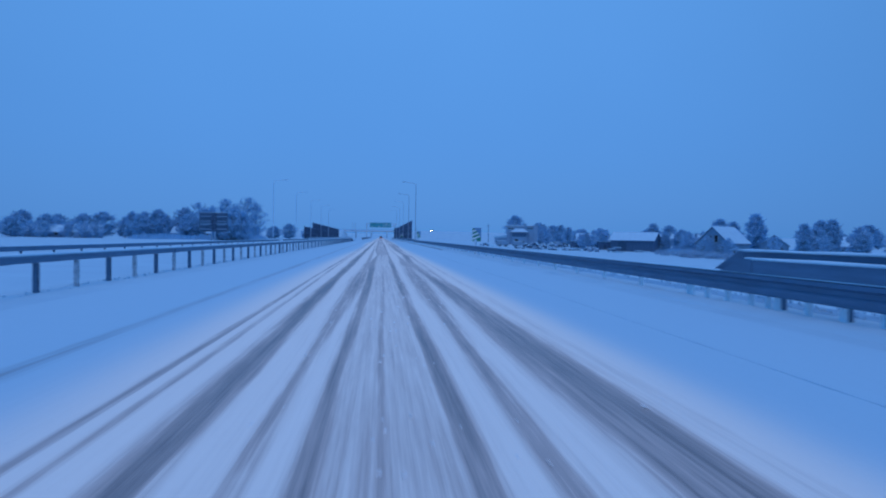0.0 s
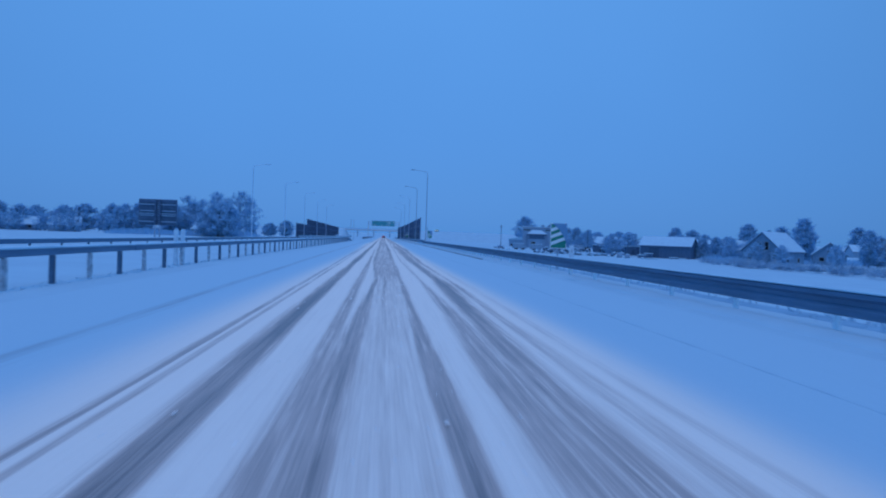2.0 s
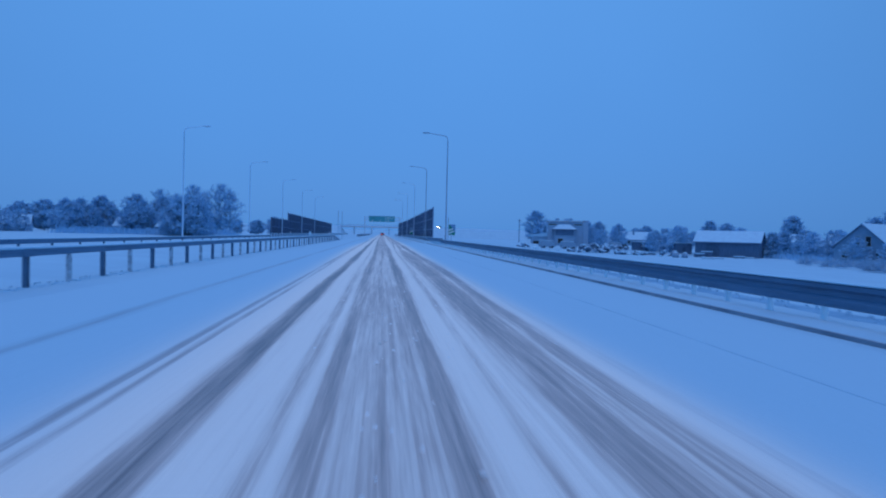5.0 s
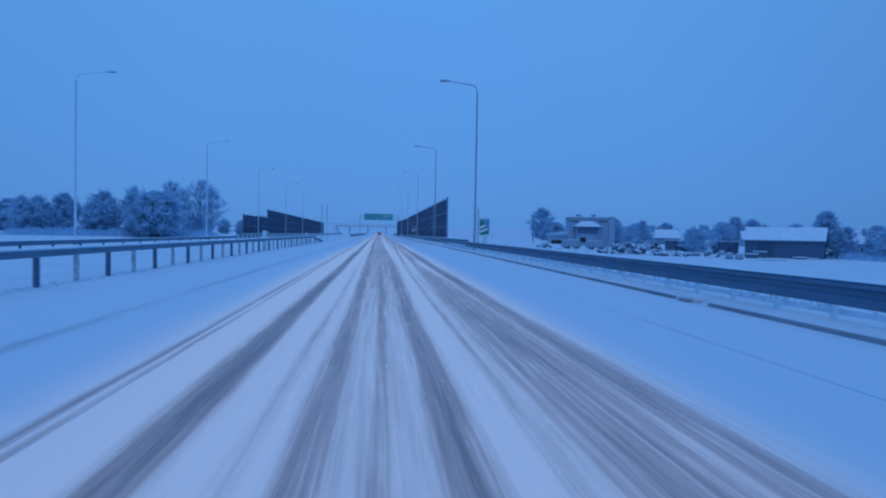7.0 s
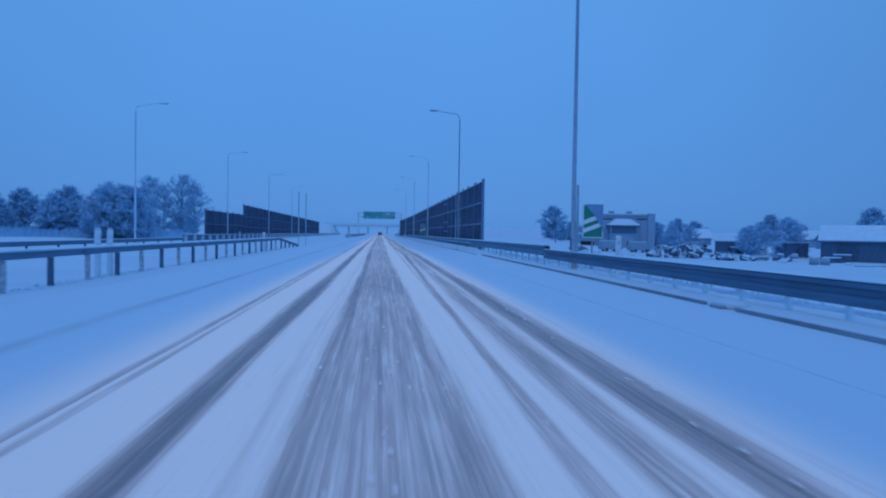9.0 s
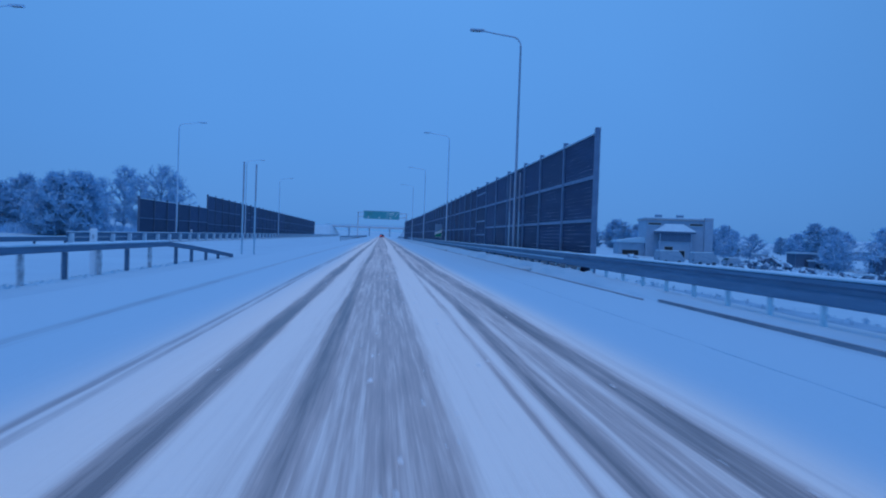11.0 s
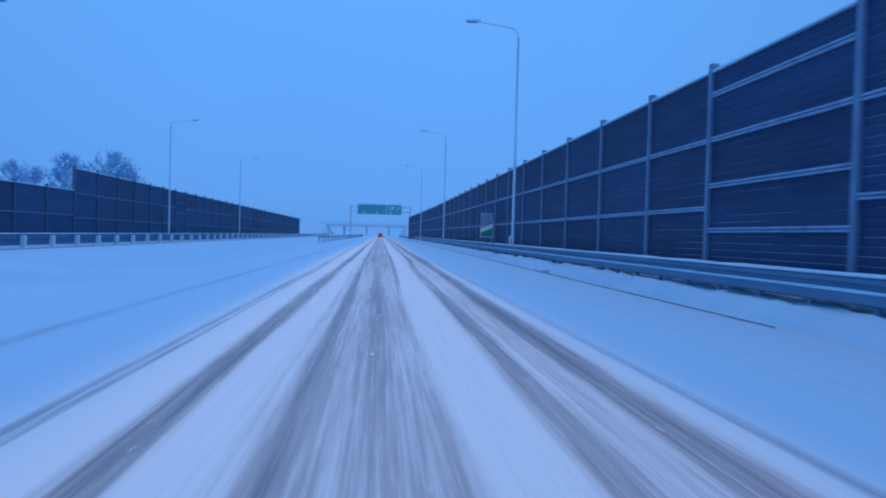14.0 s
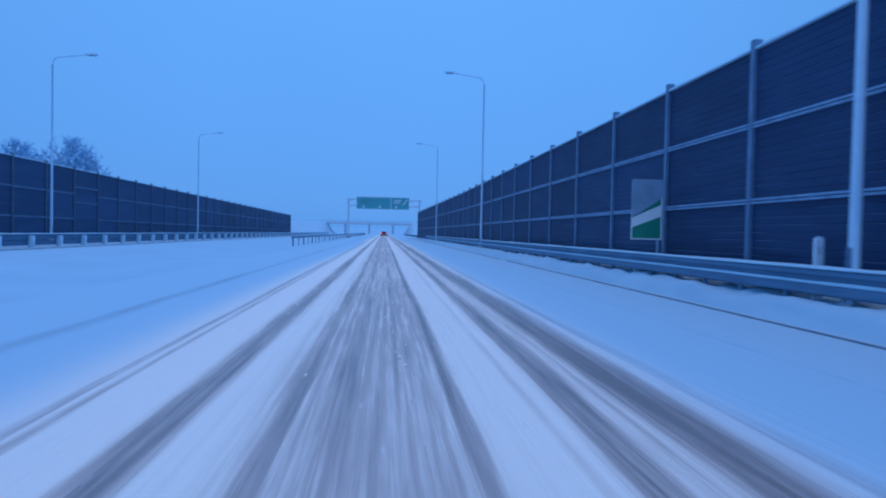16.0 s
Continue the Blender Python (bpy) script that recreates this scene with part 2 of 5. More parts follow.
def lane_material():
    """Packed snow with slushy wheel tracks: the attribute 'wear' says how far the snow is worn away."""
    m = bpy.data.materials.new("packed_snow_with_wheel_tracks")
    m.use_nodes = True
    n, l = m.node_tree.nodes, m.node_tree.links
    p = n["Principled BSDF"]
    a = n.new("ShaderNodeAttribute")
    a.attribute_name = "wear"
    g = n.new("ShaderNodeNewGeometry")
    mp = n.new("ShaderNodeMapping")
    mp.inputs["Scale"].default_value = (11.0, 0.13, 1)
    l.new(g.outputs["Position"], mp.inputs["Vector"])
    t = n.new("ShaderNodeTexNoise")
    t.inputs["Scale"].default_value, t.inputs["Detail"].default_value = 1.4, 6
    t.inputs["Roughness"].default_value = 0.65
    l.new(mp.outputs[0], t.inputs["Vector"])
    t2 = n.new("ShaderNodeTexNoise")
    t2.inputs["Scale"].default_value, t2.inputs["Detail"].default_value = 5.0, 7
    t2.inputs["Roughness"].default_value = 0.7
    mp2 = n.new("ShaderNodeMapping")
    mp2.inputs["Scale"].default_value = (2.6, 0.14, 1)
    l.new(g.outputs["Position"], mp2.inputs["Vector"])
    l.new(mp2.outputs[0], t2.inputs["Vector"])
    # wear plus streaks plus crumbs
    s1 = n.new("ShaderNodeMath")
    s1.operation = "MULTIPLY_ADD"
    s1.inputs[1].default_value, s1.inputs[2].default_value = 1.5, -0.75
    l.new(t.outputs["Fac"], s1.inputs[0])
    s2 = n.new("ShaderNodeMath")
    s2.operation = "MULTIPLY_ADD"
    s2.inputs[1].default_value, s2.inputs[2].default_value = 0.9, -0.45
    l.new(t2.outputs["Fac"], s2.inputs[0])
    ad = n.new("ShaderNodeMath")
    l.new(s1.outputs[0], ad.inputs[0])
    l.new(s2.outputs[0], ad.inputs[1])
    gate = n.new("ShaderNodeMapRange")
    gate.inputs["From Min"].default_value, gate.inputs["From Max"].default_value = 0.02, 0.5
    gate.inputs["To Min"].default_value = 0.12
    l.new(a.outputs["Fac"], gate.inputs["Value"])
    k = n.new("ShaderNodeMath")
    k.operation = "MULTIPLY"
    l.new(ad.outputs[0], k.inputs[0])
    l.new(gate.outputs[0], k.inputs[1])
    w = n.new("ShaderNodeMath")
    w.use_clamp = True
    l.new(k.outputs[0], w.inputs[0])
    l.new(a.outputs["Fac"], w.inputs[1])
    # This attribute marks where warm headlight glow is put into the base colour.
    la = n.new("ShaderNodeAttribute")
    la.attribute_name = "headlit"

    def blend(fac, a, b):
        m_ = n.new("ShaderNodeMix")
        m_.data_type = "RGBA"
        l.new(fac, m_.inputs[0])
        for sock, v in ((6, a), (7, b)):
            if isinstance(v, tuple):
                m_.inputs[sock].default_value = v
            else:
                l.new(v, m_.inputs[sock])
        return m_.outputs[2]

    def span(lo, hi):
        r_ = n.new("ShaderNodeMapRange")
        r_.inputs["From Min"].default_value, r_.inputs["From Max"].default_value = lo, hi
        l.new(w.outputs[0], r_.inputs["Value"])
        return r_.outputs[0]

    # The second colours are warmer and brighter: headlight glow painted into the snow.
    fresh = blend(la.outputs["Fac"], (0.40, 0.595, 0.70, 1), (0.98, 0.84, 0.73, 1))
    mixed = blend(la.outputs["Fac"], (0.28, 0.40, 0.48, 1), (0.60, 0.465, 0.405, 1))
    part_worn = blend(span(0.05, 0.45), fresh, mixed)
    worn = blend(span(0.45, 1.0), part_worn, (0.26, 0.20, 0.18, 1))
    l.new(worn, p.inputs["Base Color"])
    ro = n.new("ShaderNodeMapRange")
    ro.inputs["To Min"].default_value, ro.inputs["To Max"].default_value = 0.7, 0.42
    l.new(w.outputs[0], ro.inputs["Value"])
    l.new(ro.outputs[0], p.inputs["Roughness"])
    b = n.new("ShaderNodeBump")
    b.inputs["Strength"].default_value, b.inputs["Distance"].default_value = 0.5, 0.02
    l.new(ad.outputs[0], b.inputs["Height"])
    l.new(b.outputs[0], p.inputs["Normal"])
    return m


LANE = lane_material()


# ---- building helpers ----
def mesh_of(name, bm, mat):
    me = bpy.data.meshes.new(name)
    bm.to_mesh(me)
    bm.free()
    me.materials.append(mat)
    return me


def part(name, bm, mat, parent=None, label="", smooth=False):
    me = bm if isinstance(bm, bpy.types.Mesh) else mesh_of(name, bm, mat)
    if smooth:
        me.shade_smooth()
    ob = new(name, me)
    if parent:
        ob.parent = parent
    if label:
        tagged(ob, label)
    return ob


def box(bm, x0, x1, y0, y1, z0, z1, bevel=0.0):
    made = bmesh.ops.create_cube(bm, size=1.0)["verts"]
    for v in made:
        v.co = Vector((x0 + (v.co.x + .5) * (x1 - x0), y0 + (v.co.y + .5) * (y1 - y0), z0 + (v.co.z + .5) * (z1 - z0)))
    if bevel:
        edges = list({e for v in made for e in v.link_edges})
        bmesh.ops.bevel(bm, geom=edges, offset=bevel, segments=1, affect="EDGES")
    return bm


def boxed(*a, **k):
    return box(bmesh.new(), *a, **k)


def tube(bm, points, radii, sides=8):
    """A tapered pipe along points."""
    rings = []
    for i, p in enumerate(points):
        p = Vector(p)
        d = (Vector(points[min(i + 1, len(points) - 1)]) - Vector(points[max(i - 1, 0)])).normalized()
        u = d.cross(Vector((0, 0, 1)) if abs(d.z) < 0.9 else Vector((1, 0, 0))).normalized()
        v = d.cross(u)
        rings.append([bm.verts.new(p + radii[i] * (math.cos(a) * u + math.sin(a) * v))
                      for a in (2 * math.pi * k / sides for k in range(sides))])
    for a, b in zip(rings, rings[1:]):
        for k in range(sides):
            bm.faces.new((a[k], a[(k + 1) % sides], b[(k + 1) % sides], b[k]))
    bm.faces.new(rings[0])
    bm.faces.new(rings[-1][::-1])
    return bm


def sweep(bm, profile, ys, shift=lambda y: (0.0, 0.0), jitter=None):
    """A closed profile of (x, z) carried along y."""
    rings = []
    for y in ys:
        sx, sz = shift(y)
        ring = []
        for k, (x, z) in enumerate(profile):
            jx, jz = jitter(k, y) if jitter else (0.0, 0.0)
            ring.append(bm.verts.new((x + sx + jx, y, z + sz + jz)))
        rings.append(ring)
    n = len(profile)
    for a, b in zip(rings, rings[1:]):
        for k in range(n):
            bm.faces.new((a[k], b[k], b[(k + 1) % n], a[(k + 1) % n]))
    bm.faces.new(rings[0])
    bm.faces.new(rings[-1][::-1])
    bmesh.ops.recalc_face_normals(bm, faces=bm.faces[:])
    return bm


def prism(bm, outline, y0, y1):
    """A closed outline of (x, z) made solid between two y."""
    return sweep(bm, outline, (y0, y1))


def steps(a, b, d):
    n = max(1, round((b - a) / d))
    return [a + (b - a) * i / n for i in range(n + 1)]


def thing(name, label, category, group="", at=(0, 0, 0), turn=0, kind=""):
    ob = new(name)
    ob.empty_display_size = 0.2
    ob.matrix_basis = pose(*at, 0, 0, turn)
    return tagged(ob, label, category, group, kind)


# ---- ground ----
def land(x, y):
    """Height of the snowy ground."""
    d_r = max(0.0, x - 9.6)
    d_l = max(0.0, -27.5 - x)
    z = -0.02
    if x > 9.6:
        z -= min(3.2, 0.30 * min(d_r, 4) + 0.03 * max(0, d_r - 4))
        z += 0.25 * noise.noise((x * .03, y * .03, 1)) * min(1, d_r / 10)
    if x < -27.5:
        z -= min(1.2, 0.20 * min(d_l, 4) + 0.01 * max(0, d_l - 4))
        z += 0.3 * noise.noise((x * .03, y * .03, 5)) * min(1, d_l / 10)
    if -22 < x < -7:
        z -= 0.10 * math.exp(-((x + 10.0) / 1.2) ** 2)
    if x > 9.6:
        z += 1.5 * min(1, max(0, (y - 252) / 46)) * min(1, d_r / 30)
    # banks that carry the crossing road
    side = max(0.0, abs(x + 9) - 22)
    top = 7.2 * min(1.0, side / 5.0)
    across = abs(y - BRIDGE_Y)
    z = max(z, top - max(0.0, across - 7) * 0.34 - 0.01 * max(0, side - 60)) if side > 0 and across < 30 else z
    far = math.hypot(x, y - 200)
    if far > 500:
        z += 0.012 * (far - 500) * (0.6 + 0.5 * noise.noise((x * .0015, y * .0015, 3)))
    z += 0.012 * noise.noise((x * .6, y * .25, 9)) if abs(x) < 60 else 0
    return z


BRIDGE_Y = 650.0


def build_ground():
    xs = sorted(set([-3000, -2000, -1400, -1000, -700, -500, -380, -300, -240] + list(np.arange(-200, -60, 10.)) + list(np.arange(-60, -28, 2.))
                    + list(np.arange(-28, -6, 1.)) + list(np.arange(-6, 8, 1.)) + list(np.arange(8, 16, .5)) + list(np.arange(16, 60, 2.))
                    + list(np.arange(60, 200, 7.)) + [220, 260, 320, 400, 520, 700, 1000, 1400, 2000, 3000]))
    ys = sorted(set([-800, -400, -200, -100] + list(np.arange(-60, 440, 4.)) + list(np.arange(440, 610, 10.)) + list(np.arange(610, 692, 3.)) + list(np.arange(692, 740, 12.))
                    + [740, 800, 900, 1000, 1200, 1500, 1900, 2400, 3200]))
    verts = [(x, y, land(x, y)) for y in ys for x in xs]
    n = len(xs)
    faces = [(j * n + i, j * n + i + 1, (j + 1) * n + i + 1, (j + 1) * n + i) for j in range(len(ys) - 1) for i in range(n - 1)]
    me = bpy.data.meshes.new("ground")
    me.from_pydata(verts, [], faces)
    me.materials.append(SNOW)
    me.shade_smooth()
    tagged(new("ground", me), "snow-covered verges, fields and low banks at dusk", "ground", kind="structure")


build_ground()

# wheel tracks, by the metres along the road at which they were laid: middle, half width, depth of wear
ALONG = (7, 21, 35, 49, 64, 99, 113, 127, 170, 184, 198, 213, 224, 234)
OLD_OUTER = (-2.14, -2.19, -2.16, -2.19, -2.26, -2.34, -2.36, -2.39, -2.44, -2.51, -2.46, -2.40, -2.35, -2.46)
OLD_INNER = (-1.89, -1.97, -1.99, -2.01, -2.05, -2.18, -2.21, -2.24, -2.30, -2.37, -2.34, -2.27, -2.21, -2.31)
WHEEL_LEFT = (-1.38, -1.44, -1.43, -1.42, -1.43, -1.41, -1.42, -1.42, -1.50, -1.51, -1.54, -1.56, -1.53, -1.48)
BESIDE_LEFT = (-.78, -.66, -.68, -.65, -.69, -.80, -.78, -.80, -.82, -.84, -.84, -.84, -.86, -.86)
INNER_LEFT = (-.41, -.34, -.42, -.16, -.42, -.43, -.42, -.43, -.59, -.66, -.62, -.61, -.68, -.68)
MIDDLE = (.02, .09, .08, .10, .05, -.03, .09, .06, .08, .13, .08, -.05, -.03, -.29)
MIDDLE_RIGHT = (.24, .24, .25, .26, .28, .28, .26, .30, .24, .28, .28, .28, .26, .20)
INNER_RIGHT = (.59, .58, .57, .57, .55, .54, .54, .56, .42, .50, .48, .45, .57, .62)
OUTER_RIGHT = (1.07, 1.20, 1.28, 1.22, 1.02, 1.11, 1.08, 1.10, 1.63, 1.37, 1.41, 1.45, 1.38, 1.59)
WHEEL_RIGHT = (1.88, 1.73, 1.60, 1.81, 1.65, 1.75, 1.70, 1.65, 1.95, 1.75, 1.80, 1.80, 1.80, 1.88)
EDGE_RIGHT = (2.05, 2.02, 2.08, 2.15, 2.03, 2.35, 2.30, 2.26, 2.33, 2.17, 2.21, 2.18, 2.24, 2.23)
FAR_RIGHT = (2.45, 2.45, 2.45, 2.50, 2.50, 2.70, 2.70, 2.68, 2.70, 2.65, 2.78, 2.78, 2.75, 2.75)
FAR_LEFT = (-3.60, -3.70, -3.80, -3.90, -4.02, -4.12, -4.14, -4.16, -4.25, -4.28, -4.32, -4.28, -4.22, -4.16)
TRACKS = [(OLD_OUTER, 0.055, 0.52), (OLD_INNER, 0.045, 0.42),
          (WHEEL_LEFT, .155, (.86, .86, .82, .86, .86, .86, .86, .90, .90, .86, .86, .62, .66, .70)),
          (BESIDE_LEFT, (.08, .22, .11, .12, .07, .1, .06, .1, .1, .1, .1, .1, .1, .1), (.46, .50, .46, .42, .52, .12, .24, .08, .08, .18, .10, .16, .14, .12)),
          (INNER_LEFT, (.09, .10, .17, .06, .10, .15, .13, .15, .11, .12, .12, .13, .10, .10), (.66, .82, .62, .56, .52, .50, .68, .55, .82, .62, .76, .66, .66, .60)),
          (MIDDLE, (.04, .05, .13, .04, .13, .08, .09, .13, .13, .09, .13, .24, .19, .14), (.50, .30, .16, .42, .38, .36, .58, .46, .42, .52, .40, .60, .46, .52)),
          (MIDDLE_RIGHT, .11, (.06, .06, .10, .24, .36, .08, .08, .46, .42, .30, .40, .12, .32, .46)),
          (INNER_RIGHT, (.11, .10, .12, .06, .12, .16, .17, .18, .12, .14, .14, .07, .09, .07), (.66, .62, .66, .46, .42, .76, .66, .52, .46, .32, .42, .32, .52, .78)),
          (OUTER_RIGHT, (.11, .25, .24, .06, .05, .09, .06, .05, .12, .13, .17, .16, .18, .14), (.56, .44, .44, .32, .28, .22, .32, .32, .76, .56, .46, .66, .42, .70)),
          (WHEEL_RIGHT, (.28, .20, .20, .17, .20, .42, .42, .18, .22, .22, .22, .20, .20, .18), (.76, .66, .46, .86, .62, .58, .50, .46, .34, .36, .26, .20, .26, .22)),
          (EDGE_RIGHT, (.14, .10, .12, .07, .12, .20, .19, .20, .19, .24, .24, .19, .22, .25), (.84, .24, .26, .36, .42, .62, .64, .82, .76, .62, .72, .82, .76, .82)),
          (FAR_RIGHT, .09, (.10, .14, .16, .12, .10, .08, .08, .08, .12, .30, .36, .26, .24, .30)),
          (1.22, 0.04, (.10, .12, .20, .10, .12, .10, .10, .26, .40, .10, .10, .10, .10, .12)), (FAR_LEFT, 0.13, 0.34), (tuple(v + 0.2 for v in FAR_LEFT), 0.05, 0.12)]


def build_road():
    x = np.concatenate([np.arange(-6.6, -2.8, .08), np.arange(-2.8, 2.9, .035), np.arange(2.9, 6.6, .12)])
    y = np.concatenate([np.arange(-30, 330, .6), np.arange(330, 760, 4.0)])
    wear = np.zeros((len(y), len(x)))
    lift = np.zeros_like(wear)
    rng = np.random.default_rng(4)

    def wave(period, octaves=3):
        out = np.zeros(len(y))
        for o in range(octaves):
            ph = rng.uniform(0, 6.28)
            out += np.sin(y * 6.283 / (period / 1.9 ** o) + ph) * 0.6 ** o
        return out / 1.9

    def along(v):
        return np.interp(y, ALONG, v) if isinstance(v, tuple) else np.full(len(y), float(v))
    for c, wd, dp in TRACKS:
        centre = along(c) + 0.02 * wave(45)
        width = along(wd) * (1 + 0.20 * wave(35))
        depth = along(dp) * (1 + 0.20 * wave(24, 4))
        prof = np.exp(-np.abs((x[None, :] - centre[:, None]) / width[:, None]) ** 3)
        wear = np.maximum(wear, prof * depth[:, None])
        rim = np.exp(-((np.abs(x[None, :] - centre[:, None]) - 1.4 * width[:, None]) / 0.07) ** 2)
        lift += 0.010 * rim * depth[:, None]
    left, right = along(INNER_LEFT)[:, None], along(INNER_RIGHT)[:, None]
    between = 1 / (1 + np.exp(-(x[None, :] - left) / 0.05)) / (1 + np.exp((x[None, :] - right) / 0.05))
    middle = between * (along((.20, .16, .12, .24, .36, .18, .14, .40, .36, .28, .30, .22, .30, .34)) * (1 + 0.35 * wave(30, 4)))[:, None]
    wear = np.maximum(wear, middle)
    # the driven lane is thinly worn all over
    lane = 1 / (1 + np.exp(-(x + 1.75) / 0.10)) / (1 + np.exp((x - 2.55) / 0.15))
    wear = np.clip(wear + 0.05 * lane[None, :], 0, 1)
    z = 0.035 + lift - 0.028 * wear
    z += rng.normal(0, 0.0022, z.shape)
    z[:, 0] = z[:, -1] = -0.05
    xx, yy = np.meshgrid(x, y)
    n = len(x)
    j, i = np.mgrid[0:len(y) - 1, 0:n - 1]
    f = np.stack([j * n + i, j * n + i + 1, (j + 1) * n + i + 1, (j + 1) * n + i], -1).reshape(-1, 4)
    me = bpy.data.meshes.new("road")
    me.from_pydata(np.stack([xx, yy, z], -1).reshape(-1, 3).tolist(), [], f.tolist())
    at = me.attributes.new("wear", "FLOAT", "POINT")
    at.data.foreach_set("value", wear.reshape(-1).astype(np.float32))
    # Soft-edged mask of the painted headlight glow along the lane.
    headlit = 1 / (1 + np.exp(-(xx + 2.55 + 0.25 * np.sin(yy / 17)) / 0.22)) / (1 + np.exp((xx - 2.75 - 0.15 * np.sin(yy / 23 + 1)) / 0.16))
    at2 = me.attributes.new("headlit", "FLOAT", "POINT")
    at2.data.foreach_set("value", headlit.reshape(-1).astype(np.float32))
    me.materials.append(LANE)
    me.shade_smooth()
    tagged(new("road", me), "snow-covered carriageway with slushy dark wheel tracks", "road", kind="structure")


build_road()


def build_gutter():
    """Dark wet channel at the carriageway's outer edge, broken by inlets, and a faint inner edge line."""
    bm = bmesh.new()
    for a, b, wide in ((172, 186.4, 0.055), (187.4, 205.2, 0.022), (209, 225.4, 0.017), (226.8, 262, 0.017), (264, 330, 0.022), (333, 470, 0.03)):
        sweep(bm, [(6.46 - wide, -0.05), (6.46 - wide, 0.050), (6.46 + wide, 0.050), (6.46 + wide, -0.05)], steps(a, b, 4),
              shift=lambda y: (0.04 * noise.noise((y * .15, 0, 2)), 0.004 * noise.noise((y * .2, 4, 2))))
    for a, b in ((74, 112.6), (114.2, 140.0), (141.2, 172)):
        sweep(bm, [(6.87, -0.05), (6.87, 0.052), (6.90, 0.048), (6.935, 0.052), (6.935, -0.05)], steps(a, b, 6),
              shift=lambda y: (0.03 * noise.noise((y * .11, 0, 2)), 0.0))
    sweep(bm, [(-20.33, -0.05), (-20.33, 0.03), (-20.20, 0.03), (-20.20, -0.05)], steps(150, 480, 5),
          shift=lambda y: (0.05 * noise.noise((y * .09, 5, 2)), 0.006 * noise.noise((y * .15, 9, 2))))
    tagged(part("gutter", bm, GUTTER), "dark wet concrete drain channel along the road edge", "gutter", kind="structure")
    bm = bmesh.new()
    sweep(bm, [(4.195, 0.0), (4.205, 0.043), (4.24, 0.043), (4.25, 0.0)], steps(-20, 300, 4),
          shift=lambda y: (0.0015 * y + 0.05 * noise.noise((y * .06, 3, 2)), -0.002 + 0.005 * noise.noise((y * .08, 7, 7))))
    tagged(part("edge_line", bm, material("scuffed_edge_line", (0.37, 0.55, 0.66), 0.8, second=(0.42, 0.62, 0.725), scale=2)),
           "faint scraped line in the snow of the hard shoulder", "road line", kind="structure")


build_gutter()


def inlet(x, y):
    t = thing("drain_inlet", "snow-crusted concrete drain inlet beside the gutter", "drain", "drain inlets", (x, y, 0.0))
    bm = bmesh.new()
    box(bm, -0.02, 0.35, -0.35, 0.35, -0.05, 0.045, 0.03)
    part("kerb_block", bm, CONCRETE, t)
    bm = bmesh.new()
    bmesh.ops.create_icosphere(bm, subdivisions=3, radius=1)
    for v in bm.verts:
        q = v.co.copy()
        v.co = Vector((q.x * 0.34 + 0.34, q.y * 0.55 + 0.15, max(-0.02, q.z * 0.11 + 0.03))) * (1 + 0.14 * noise.noise(q * 2.5 + Vector((y, 0, 0))))
    part("snow_mound", bm, SNOW, t, smooth=True)
    part("opening", boxed(-0.13, -0.02, -0.25, 0.25, -0.04, 0.056, 0.02), GUTTER, t, "dark wet mouth of the drain")


for xx, yy in ((6.92, 113.6), (6.92, 140.6), (6.55, 186.9), (6.55, 226.1), (6.55, 331.5)):
    inlet(xx, yy)


# ---- guard rails ----
def snow_cap(x0, x1, y0, y1, z, thick, seed, d=1.0):
    n = 6
    prof = [(x0, z - 0.01)] + [(x0 + (x1 - x0) * (0.5 - 0.5 * math.cos(math.pi * k / n)), z + thick * math.sin(math.pi * k / n)) for k in range(1, n)] + [(x1, z - 0.01)]
    return sweep(bmesh.new(), prof, steps(y0, y1, d),
                 jitter=lambda k, y: (0.0, 0.0 if k in (0, n) else thick * 0.45 * noise.noise((k * .4, y * .7, seed))))


def post_mesh(h, w=0.10, d=0.055):
    """A C-shaped steel post."""
    t = 0.006
    bm = bmesh.new()
    out = [(-d, -w / 2), (d, -w / 2), (d, -w / 2 + 4 * t), (d - t, -w / 2 + 4 * t), (d - t, -w / 2 + t), (-d + t, -w / 2 + t), (-d + t, w / 2 - t),
           (d - t, w / 2 - t), (d - t, w / 2 - 4 * t), (d, w / 2 - 4 * t), (d, w / 2), (-d, w / 2)]
    lo = [bm.verts.new((x, y, -0.1)) for x, y in out]
    hi = [bm.verts.new((x, y, h)) for x, y in out]
    for k in range(len(out)):
        bm.faces.new((lo[k], lo[(k + 1) % len(out)], hi[(k + 1) % len(out)], hi[k]))
    bm.faces.new(hi)
    bmesh.ops.recalc_face_normals(bm, faces=bm.faces[:])
    return mesh_of("post", bm, POST_STEEL)


def drifted_post(h, w, mat=None):
    """The same post with windblown snow frozen on it."""
    bm = boxed(-0.055, 0.055, -w / 2, w / 2, -0.1, h, 0.012)
    bmesh.ops.subdivide_edges(bm, edges=[e for e in bm.edges if abs(e.verts[0].co.z - e.verts[1].co.z) > 0.3], cuts=3)
    for v in bm.verts:
        v.co.x += 0.012 * noise.noise(v.co * 9)
        v.co.y += 0.014 * noise.noise(v.co * 8 + Vector((3, 0, 0)))
    return mesh_of("post", bm, mat or FROST_STEEL)


